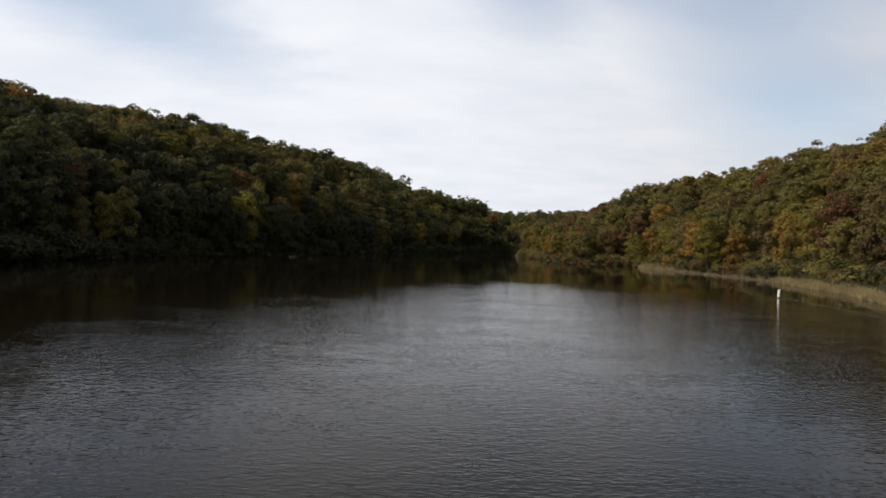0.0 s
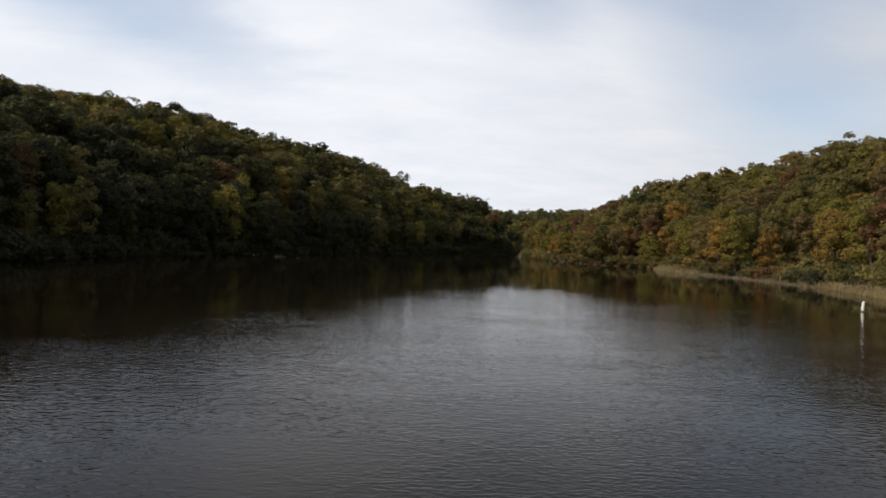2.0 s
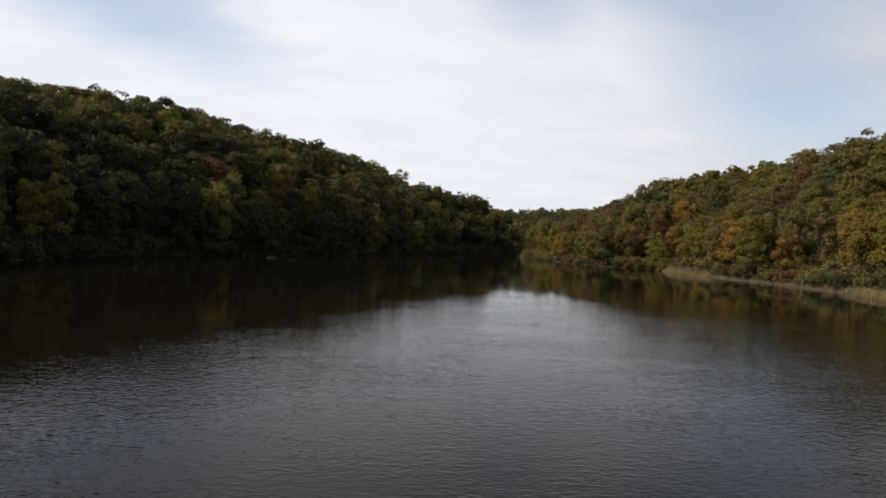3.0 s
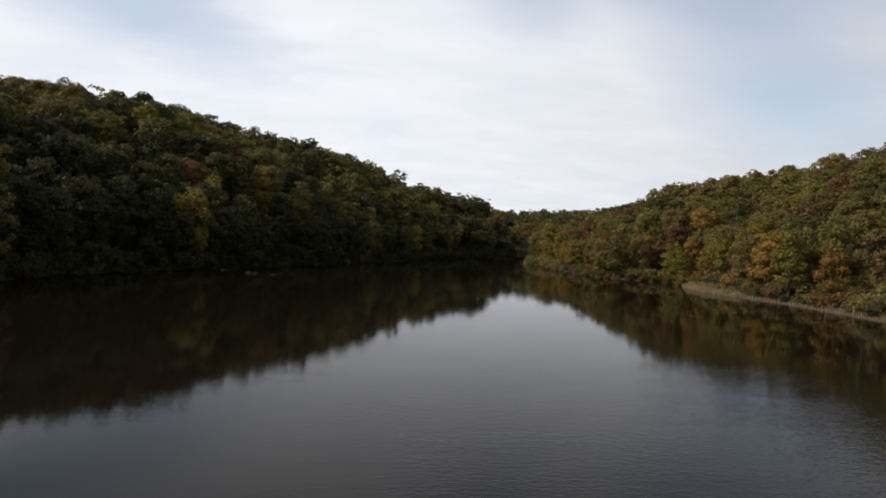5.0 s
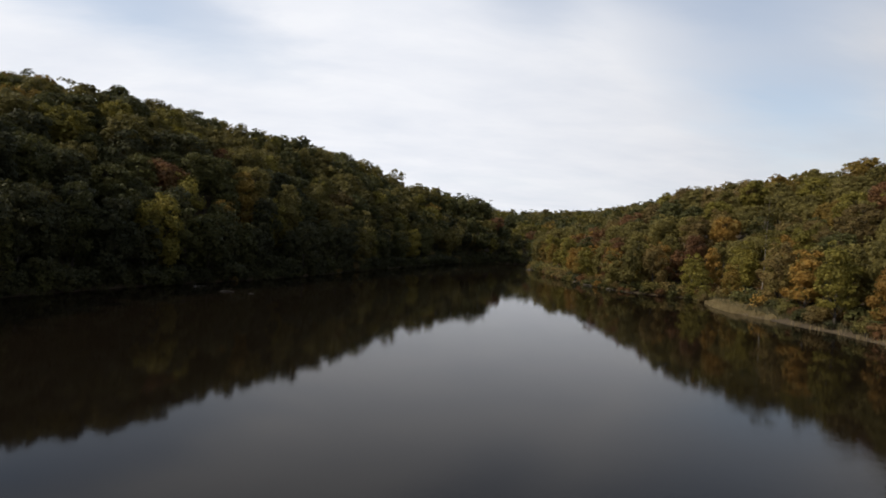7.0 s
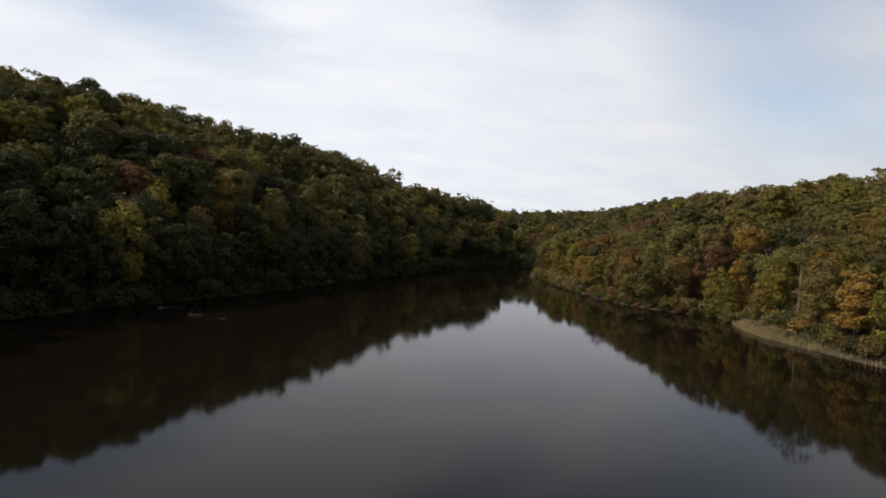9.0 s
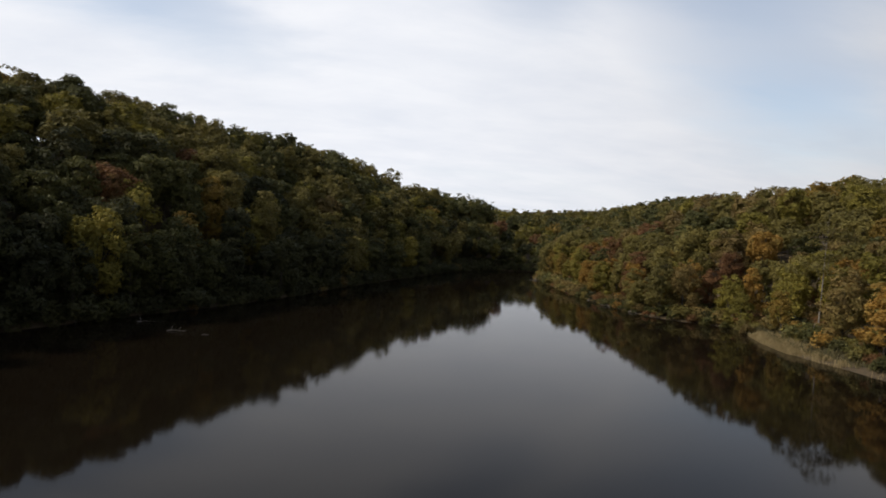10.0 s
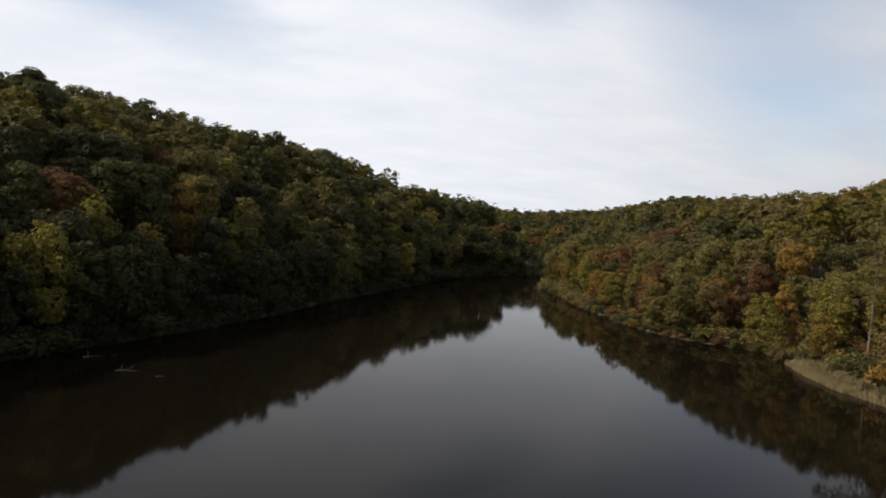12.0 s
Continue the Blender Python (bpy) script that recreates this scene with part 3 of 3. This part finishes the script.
FRINGE_MIX = {"green": 5, "olive": 34, "lime": 15, "brown": 15, "rust": 10, "gold": 11, "orange": 11}

rng = np.random.RandomState(11)
left_spots = scatter(rng, (-175, 125, 62, 470), 0.8, 118, gap)
left_spots = [s for s in left_spots if line_distance(np.array([s[0]]), np.array([s[1]]), LEFT_SHORE)[0] <= abs(s[3]) + 0.01]
right_spots = scatter(rng, (42, 235, 48, 470), 3.0, 125, gap)
right_spots = [s for s in right_spots if line_distance(np.array([s[0]]), np.array([s[1]]), RIGHT_SHORE)[0] <= abs(s[3]) + 0.01 and not (s[1] < 190 and s[3] < 6.5)]


def tall_at(rng, d, side, x=0.0, y=0.0):
    """Tree heights: lower at the water's edge, and shortened at the head of the lake to fit the camera's view."""
    edge = float(np.interp(d, [0, 5, 14, 24, 40], [7.5, 9.5, 12.0, 14.0, 15.5] if side == "right" else [10.0, 12.5, 14.5, 15.0, 15.5]))
    if 322 < y < 430:
        away = float(line_distance(np.array([x]), np.array([y]), VALLEY)[0])
        edge *= float(np.interp(away, [4, 22], [np.interp(y, [360, 430], [0.55, 1.0]), 1.0]))
    return edge * float(np.clip(rng.normal(1.0, 0.10), 0.8, 1.16))


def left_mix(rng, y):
    """Puts the slope's shade into leaf colour: nearly all the dark leaf down the lake, turning olive towards its head.
    """
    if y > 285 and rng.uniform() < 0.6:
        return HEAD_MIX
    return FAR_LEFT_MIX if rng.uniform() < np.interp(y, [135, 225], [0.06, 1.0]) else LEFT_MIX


def near_and_far(rng, spots, side, limit):
    """The trees nearest to the boat's reach stand singly; those behind them make up the woods."""
    single, woods = [], []
    spots = sorted(spots, key=lambda s: s[3] + max(0, s[1] - 190) * 0.25)
    for i, s in enumerate(spots):
        (single if i < limit else woods).append(s)
    for x, y, z, d in single:
        # shade put into leaf colour: the offset darkens left trees near the water
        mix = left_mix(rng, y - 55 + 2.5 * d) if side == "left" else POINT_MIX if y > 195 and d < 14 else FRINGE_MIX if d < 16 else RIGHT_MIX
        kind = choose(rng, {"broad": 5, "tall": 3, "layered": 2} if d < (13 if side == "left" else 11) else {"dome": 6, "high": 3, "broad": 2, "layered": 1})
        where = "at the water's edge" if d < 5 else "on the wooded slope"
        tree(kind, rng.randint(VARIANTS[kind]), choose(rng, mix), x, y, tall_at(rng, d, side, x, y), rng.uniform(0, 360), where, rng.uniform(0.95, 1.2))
    return woods


def lod_protos():
    """Lighter crowns for the woods: fewer and larger sprays."""
    out = {}
    for level, (count, size) in enumerate(((1350, 0.415), (540, 0.61), (150, 1.05))):
        out[level] = []
        for k in range(7):
            r = np.random.RandomState(500 + 10 * level + k)
            kind = ("dome", "dome", "high", "layered", "high", "dome", "tall")[k]
            c, rad = lobes_of(r, kind)
            c, rad = np.array(c) * 15, np.array(rad) * 15
            q = leaves(r, c, rad, count, size, -0.05).reshape(-1, 3)
            most = np.argsort(-rad.prod(1))[:(6, 3, 2)[level]]
            core = np.concatenate([CORE[0] * rad[j] * (0.55, 0.65, 0.75)[level] + c[j] for j in most])
            out[level].append((q, core, len(most)))
    return out


LOD = lod_protos()


def woods(name, label, spots, rng, mix_of, side, far_from):
    """Many trees joined into one mass of foliage, with their trunks."""
    parts, hues, cores, core_h, trunks = [], [], [], [], []
    for x, y, z, d in spots:
        away = math.hypot(x - 0.5, y - 45)
        level = 0 if away < far_from[0] else 1 if away < far_from[1] else 2
        q, core, lobes = LOD[level][rng.randint(7)]
        a, h = rng.uniform(0, 6.28), tall_at(rng, d, side, x, y) / 15.0
        w = h * rng.uniform(0.95, 1.25)
        ca, sa = math.cos(a), math.sin(a)
        turn = np.array([[ca * w, -sa * w, 0], [sa * w, ca * w, 0], [0, 0, h]])
        hue = HUES.index(choose(rng, mix_of(x, y, d)))
        parts.append(q @ turn.T + (x, y, z))
        hues.append(np.full(len(q) // 3, hue))
        cores.append(core @ turn.T + (x, y, z))
        core_h.append(np.full(lobes * len(CORE[1]), hue))
        r, t = 0.2 * h, 9.0 * h
        trunks.append(np.array([(x - r, y - r, z - 0.3), (x + r, y - r, z - 0.3), (x, y + r, z - 0.3), (x, y, z + t)]))
    q, c, t = np.concatenate(parts), np.concatenate(cores), np.concatenate(trunks)
    nq, nc, nt = len(q) // 3, len(c) // len(CORE[0]), len(t) // 4
    fq = np.arange(3 * nq).reshape(-1, 3)
    fc = (CORE[1][None] + (np.arange(nc) * len(CORE[0]))[:, None, None]).reshape(-1, 3) + len(q)
    ft = (np.array([(0, 1, 3), (1, 2, 3), (2, 0, 3)])[None] + (np.arange(nt) * 4)[:, None, None]).reshape(-1, 3) + len(q) + len(c)
    index = np.concatenate([np.concatenate(hues), np.concatenate(core_h), np.full(len(ft), len(HUES))])
    me = triangle_mesh(name, np.concatenate([q, c, t]), np.concatenate([fq, fc, ft]), [LEAF[h] for h in HUES] + [BARK], index)
    return tagged(new(name, me), label, "woods", kind="stuff")


def right_mix(x, y, d):
    return FRINGE_MIX if d < 12 else RIGHT_MIX


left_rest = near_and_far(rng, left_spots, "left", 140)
right_rest = near_and_far(rng, right_spots, "right", 150)
woods("left_woods", "dense green hardwood forest on the steep hillside, darkened as if shaded", left_rest, rng, lambda x, y, d: left_mix(rng, y - 0.4 * x - 0.5 * d + 15), "left", (190, 290))
woods("right_woods", "olive and rust autumn forest covering the low hillside", right_rest, rng, right_mix, "right", (195, 330))
far_spots = scatter(rng, (-150, 420, 470, 720), 100, 900, lambda d, y: 8.5) + [s for s in scatter(rng, (235, 420, 250, 470), 110, 500, lambda d, y: 8.0)] \
    + [s for s in scatter(rng, (42, 235, 330, 470), 125, 500, lambda d, y: 7.5)] + [s for s in scatter(rng, (-240, -60, 150, 470), 118, 190, lambda d, y: 7.5)]
woods("distant_woods", "distant dark forest on the hills beyond the lake", far_spots, rng, lambda x, y, d: {"green": 42, "olive": 44, "lime": 8, "brown": 6} if y > 430 else RIGHT_MIX if x > 30 else FAR_LEFT_MIX, "left", (10, 190))

# ---- undergrowth along the shores ----


def shrub_row(rng, spots, side, where):
    for x, y, z, d in spots:
        tree("shrub", rng.randint(4), choose(rng, SHRUB_MIX[side]), x, y, rng.uniform(*((2.2, 4.6) if side == "left" else (1.3, 3.2))), rng.uniform(0, 360), where, rng.uniform(0.95, 1.4))


# the dark leaf stands in for shade under the overhanging trees
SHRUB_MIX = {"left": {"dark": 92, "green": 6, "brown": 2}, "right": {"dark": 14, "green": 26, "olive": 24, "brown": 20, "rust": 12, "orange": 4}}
left_low = [s for s in scatter(rng, (-75, 125, 66, 346), -0.3, 3.6, lambda d, y: 1.9, 0.3) if line_distance(np.array([s[0]]), np.array([s[1]]), LEFT_SHORE)[0] <= abs(s[3]) + 0.01]
right_low = [s for s in scatter(rng, (42, 80, 50, 312), -0.6, 8.5, lambda d, y: 2.0, 0.3) if line_distance(np.array([s[0]]), np.array([s[1]]), RIGHT_SHORE)[0] <= abs(s[3]) + 0.01
             and not (s[1] < 180 and s[3] < (1.0 if 110 < s[1] < 151 else 3.4)) and not (s[1] > 190 and s[3] > 4.5)]
left_low.sort(key=lambda s: s[1])
right_low.sort(key=lambda s: s[1])
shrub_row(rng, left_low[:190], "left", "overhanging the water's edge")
shrub_row(rng, right_low[:170], "right", "on the low bank")


def low_growth(name, label, spots, rng, mix, tall):
    """Understorey: many low bushes in one mass."""
    sprays, hues, kinds = [], [], []
    for k in range(5):
        r = np.random.RandomState(900 + k)
        c, rad = lobes_of(r, "shrub")
        kinds.append(leaves(r, np.array(c), np.array(rad), 240, 0.095, -0.2).reshape(-1, 3))
    for x, y, z, d in spots:
        q = kinds[rng.randint(5)]
        a, h = rng.uniform(0, 6.28), rng.uniform(*tall)
        w = h * rng.uniform(0.9, 1.4)
        turn = np.array([[math.cos(a) * w, -math.sin(a) * w, 0], [math.sin(a) * w, math.cos(a) * w, 0], [0, 0, h]])
        sprays.append(q @ turn.T + (x, y, z))
        hues.append(np.full(len(q) // 3, HUES.index(choose(rng, mix))))
    q = np.concatenate(sprays)
    me = triangle_mesh(name, q, np.arange(len(q)).reshape(-1, 3), [LEAF[h] for h in HUES], np.concatenate(hues))
    return tagged(new(name, me), label, "undergrowth", kind="stuff")


left_under = left_low[190:] + [s for s in scatter(rng, (-90, 125, 66, 346), 3.6, 17, lambda d, y: 2.9, 0.4)
                               if line_distance(np.array([s[0]]), np.array([s[1]]), LEFT_SHORE)[0] <= abs(s[3]) + 0.01]
right_under = right_low[170:] + [s for s in scatter(rng, (44, 95, 50, 312), 4.0, 22, lambda d, y: 2.9, 0.4)
                                 if line_distance(np.array([s[0]]), np.array([s[1]]), RIGHT_SHORE)[0] <= abs(s[3]) + 0.01]
low_growth("left_undergrowth", "green bushes under the trees on the steep bank, coloured as shaded", left_under, rng, SHRUB_MIX["left"], (2.0, 4.5))
low_growth("right_undergrowth", "olive and brown bushes under the trees on the low bank", right_under, rng, SHRUB_MIX["right"], (1.8, 4.0))

# bushes added to cover the bare bank; the left ones coloured as shade
r_edge = np.random.RandomState(4100)
left_edge = [s for s in scatter(r_edge, (-60, 60, 66, 340), -0.8, 1.3, lambda d, y: 1.15, 0.3) if line_distance(np.array([s[0]]), np.array([s[1]]), LEFT_SHORE)[0] <= abs(s[3]) + 0.01]
right_edge = [s for s in scatter(r_edge, (42, 66, 186, 305), -0.7, 1.5, lambda d, y: 1.2, 0.3) if line_distance(np.array([s[0]]), np.array([s[1]]), RIGHT_SHORE)[0] <= abs(s[3]) + 0.01]
low_growth("left_bank_fringe", "low bushes coloured as shaded, drooping over the bank into the water", left_edge, r_edge, SHRUB_MIX["left"], (0.7, 1.7))
low_growth("right_bank_fringe", "low olive bushes drooping over the muddy bank edge", right_edge, r_edge, SHRUB_MIX["right"], (0.5, 1.3))

# ---- reed bed ----


def blades(name, label, spots, rng, mat, tall, wide, category):
    """Upright blades with a bent tip, in one mass."""
    n = len(spots)
    p = np.array([(x, y, z - 0.1) for x, y, z, d in spots])
    h = rng.uniform(tall[0], tall[1], (n, 1)) * (0.85 + 0.3 * swell(p[:, 0], p[:, 1], 3.0, 8))[:, None].clip(0.5, 1.3)
    a = rng.uniform(0, 6.28, n)
    side = np.stack([np.cos(a), np.sin(a), 0 * a], 1) * wide * rng.uniform(0.6, 1.3, (n, 1))
    lean = rng.normal(0, 0.22, (n, 3)) * (1, 1, 0) * h
    mid = p + lean * 0.35 + (0, 0, 1) * h * 0.6
    tip = p + lean * 1.3 + (0, 0, 1) * h
    v = np.stack([p - side, p + side, mid + side * 0.8, mid - side * 0.8, tip], 1).reshape(-1, 3)
    i = np.arange(n)[:, None] * 5
    faces = (i + [0, 1, 2, 3]).tolist() + (i + [3, 2, 4]).tolist()
    return tagged(mesh_object(name, v.tolist(), faces, [mat]), label, category, kind="stuff")


def along_right(rng, count, y0, y1, near, far):
    """Random places on the right bank between two distances from the water."""
    y = rng.uniform(y0, y1, count)
    line = np.array(RIGHT_SHORE)
    x = np.interp(y, line[:, 1], line[:, 0]) + rng.uniform(near - 1.0, far + 2.5, count)
    z, d = land(x, y)
    keep = (d > near) & (d < far)
    clump = swell(x, y, 5.0, 21) + rng.uniform(-0.9, 0.9, count) > np.interp(y, [100, 115, 150, 160], [-0.4, 0.35, 0.35, -0.4])
    keep &= clump
    return list(zip(x[keep], y[keep], np.maximum(z[keep], -0.4), d[keep]))


reeds = along_right(rng, 90000, 50, 180.0, -0.6, 1.7) + along_right(rng, 24000, 161.0, 178.0, 1.0, 4.0)
reeds = [s for s in reeds if s[1] < 112 or s[1] > 152 or rng.uniform() < 0.1]
blades("reed_bed", "tan dry reeds standing at the water's edge", reeds, rng, REED, (0.6, 1.25), 0.024, "reeds")
sedge = along_right(rng, 40000, 50, 193, 1.0, 7.5)
blades("bank_grass", "olive-brown rough grass behind the reeds", sedge, rng, SEDGE, (0.35, 1.5), 0.06, "grass")

# ---- buoy and line ----


def part(name, verts, faces, mat, parent, label="", smooth=False):
    ob = mesh_object(name, verts, faces, [mat], parent=parent, smooth=smooth)
    return tagged(ob, label) if label else ob


def lathe(profile, sides=18):
    verts = [(r * math.cos(6.28318 * k / sides), r * math.sin(6.28318 * k / sides), z) for r, z in profile for k in range(sides)]
    faces = [(i * sides + k, i * sides + (k + 1) % sides, (i + 1) * sides + (k + 1) % sides, (i + 1) * sides + k) for i in range(len(profile) - 1) for k in range(sides)]
    top = (len(profile) - 1) * sides
    return verts, faces + [tuple(range(top, top + sides)), tuple(range(sides - 1, -1, -1))]


buoy = new("marker_buoy")
buoy.matrix_basis = pose(38.9, 69.2, 0, 2, 3, 0)
tagged(buoy, "white cylindrical marker buoy standing upright in the water", "buoy")
part("float_body", *lathe([(0.10, 0.10), (0.115, 0.12), (0.115, 0.84), (0.105, 0.875), (0.07, 0.89)]), BUOY_WHITE, buoy, smooth=False)
part("waterline_collar", *lathe([(0.10, -0.5), (0.118, -0.48), (0.122, 0.09), (0.117, 0.105)]), BUOY_COLLAR, buoy, "brown-stained collar at the waterline")
part("top_cap", *lathe([(0.072, 0.888), (0.06, 0.91), (0.02, 0.92)], 12), BUOY_WHITE, buoy)
rope_pts = []
for k in range(41):
    s = k / 40
    rope_pts.append((38.9 - 7.2 * s ** 1.4 + 0.10 * math.sin(9 * s), 69.1 - 40 * s, 0.05 * (1 - s) + 0.015 + 0.008 * math.sin(23 * s)))
rope = mesh_object("buoy_line", *tube(rope_pts, [0.008] * 41, 6), [ROPE], smooth=True)
tagged(rope, "pale weathered rope floating on the water from the buoy", "rope")

# ---- fallen wood and stones ----


def limb(start, way, length, thick, rng, bend=0.15, joints=6):
    """Points and radii of a crooked dead limb."""
    p, w = Vector(start), Vector(way).normalized()
    pts, rad = [tuple(p)], [thick]
    for k in range(1, joints):
        w = (w + Vector(rng.uniform(-bend, bend, 3))).normalized()
        p = p + w * (length / (joints - 1))
        pts.append(tuple(p))
        rad.append(thick * (1 - 0.82 * k / (joints - 1)))
    return pts, rad


def fallen_tree(x, y, z, turn, length, thick, seed, label, branches=4, name="fallen_tree"):
    r = np.random.RandomState(seed)
    ob = new(name)
    ob.matrix_basis = pose(x, y, z, 0, 0, turn)
    pts, rad = limb((0, 0, 0), (1, 0, 0.10), length, thick, r, 0.26, 8)
    part("stem", *tube(pts, rad, 8), DEADWOOD, ob)
    for k in range(branches):
        i = 1 + k % 4
        way = (0.5, r.choice([-1, 1]) * r.uniform(0.4, 1.0), r.uniform(0.15, 0.7))
        bp, br = limb(pts[i], way, length * r.uniform(0.25, 0.45), rad[i] * 0.6, r, 0.25, 5)
        part("branch", *tube(bp, br, 6), DEADWOOD, ob)
    return tagged(ob, label, "fallen tree")


fallen_tree(-34.5, 155.0, 0.15, 62, 5.0, 0.07, 1, "bleached fallen tree with bare limbs lying in the shallows", 5)
fallen_tree(-28.9, 150.1, 0.05, 26, 3.2, 0.05, 2, "bare grey branches breaking the dark water", 5)
fallen_tree(-32.7, 149.1, -0.1, 70, 1.5, 0.05, 3, "short grey snag lying low in the water", 2)
fallen_tree(-24.2, 148.7, 0.02, 10, 1.2, 0.045, 4, "small floating piece of bleached driftwood", 0, "driftwood")
fallen_tree(61.6, 170.2, ground_at(61.6, 170.2) + 0.12, 5, 3.0, 0.14, 5, "pale curved log lying on the grassy bank", 1)
fallen_tree(66.2, 168.6, ground_at(66.2, 168.6) + 0.12, -25, 2.8, 0.16, 6, "pale log lying behind the reeds", 1)
fallen_tree(46.0, 214.5, 0.12, 150, 2.6, 0.12, 7, "pale driftwood log on the muddy shore", 2)
fallen_tree(48.3, 203.5, 0.10, 120, 2.2, 0.10, 8, "pale driftwood log on the muddy shore", 2)
fallen_tree(44.0, 286.0, 0.15, 200, 4.0, 0.15, 9, "bleached log at the tip of the point", 3)


snag = new("leaning_snag")
snag.matrix_basis = pose(64.0, 103.0, ground_at(64.0, 103.0) - 0.1, 0, 0, 200)
r_snag = np.random.RandomState(77)
main_pts, main_rad = limb((0, 0, 0), (0.55, 0.1, 1), 6.0, 0.11, r_snag, 0.22, 7)
part("stem", *tube(main_pts, main_rad, 8), DEADWOOD, snag)
for k in range(4):
    side_pts, side_rad = limb(main_pts[2 + k], (r_snag.uniform(-1, 1), r_snag.uniform(-1, 1), 0.6), 1.8, main_rad[2 + k] * 0.6, r_snag, 0.3, 5)
    part("branch", *tube(side_pts, side_rad, 6), DEADWOOD, snag)
tagged(snag, "bare leaning dead tree with crooked grey limbs behind the reeds", "dead tree")


sapling = new("bare_sapling")
sapling.matrix_basis = pose(64.3, 168.6, ground_at(64.3, 168.6) - 0.05, 0, -8, 160)
r_sap = np.random.RandomState(58)
sap_pts, sap_rad = limb((0, 0, 0), (0.1, 0, 1), 3.4, 0.075, r_sap, 0.12, 7)
part("stem", *tube(sap_pts, sap_rad, 7), DEADWOOD, sapling)
for k in range(5):
    side_pts, side_rad = limb(sap_pts[2 + k % 4], (r_sap.uniform(-1, 1), r_sap.uniform(-1, 1), 0.8), 1.2, sap_rad[2 + k % 4] * 0.5, r_sap, 0.25, 5)
    part("branch", *tube(side_pts, side_rad, 5), DEADWOOD, sapling)
tagged(sapling, "thin bare pale sapling standing in the bank grass", "sapling")


def stone(x, y, size, seed, label):
    r = np.random.RandomState(seed)
    bm = bmesh.new()
    bmesh.ops.create_icosphere(bm, subdivisions=2, radius=1)
    for v in bm.verts:
        k = 1 + 0.25 * noise.noise(v.co * 1.3 + Vector((seed * 7.1, 0, 0))) + 0.1 * noise.noise(v.co * 3.7 + Vector((0, seed * 3.3, 0)))
        v.co = Vector((v.co.x * 1.25, v.co.y * 0.9, v.co.z * 0.62)) * k * size
    me = bpy.data.meshes.new("bank_stone")
    bm.to_mesh(me)
    bm.free()
    me.materials.append(ROCK)
    ob = new("bank_stone", me)
    ob.matrix_basis = pose(x, y, max(ground_at(x, y), -0.1) + 0.15 * size, 0, 0, r.uniform(0, 360))
    tagged(ob, label, "stone", "stones on the shore")


stone(-45.2, 159.4, 1.5, 1, "large grey boulder on the shaded bank")
stone(-39.3, 158.4, 0.35, 2, "small pale stone at the dark water's edge")
rs = np.random.RandomState(31)
for k in range(20):
    y = rs.uniform(197, 296)
    x = float(np.interp(y, [q[1] for q in RIGHT_SHORE], [q[0] for q in RIGHT_SHORE])) + rs.uniform(-0.4, 1.0)
    stone(x, y, rs.uniform(0.18, 0.55), 40 + k, "pale brown stone on the muddy shore")
for k in range(7):
    stone(44.6 + rs.uniform(-1.2, 1.2), 292.5 + rs.uniform(-2.5, 3), rs.uniform(0.35, 0.8), 90 + k, "pale stone at the tip of the point")
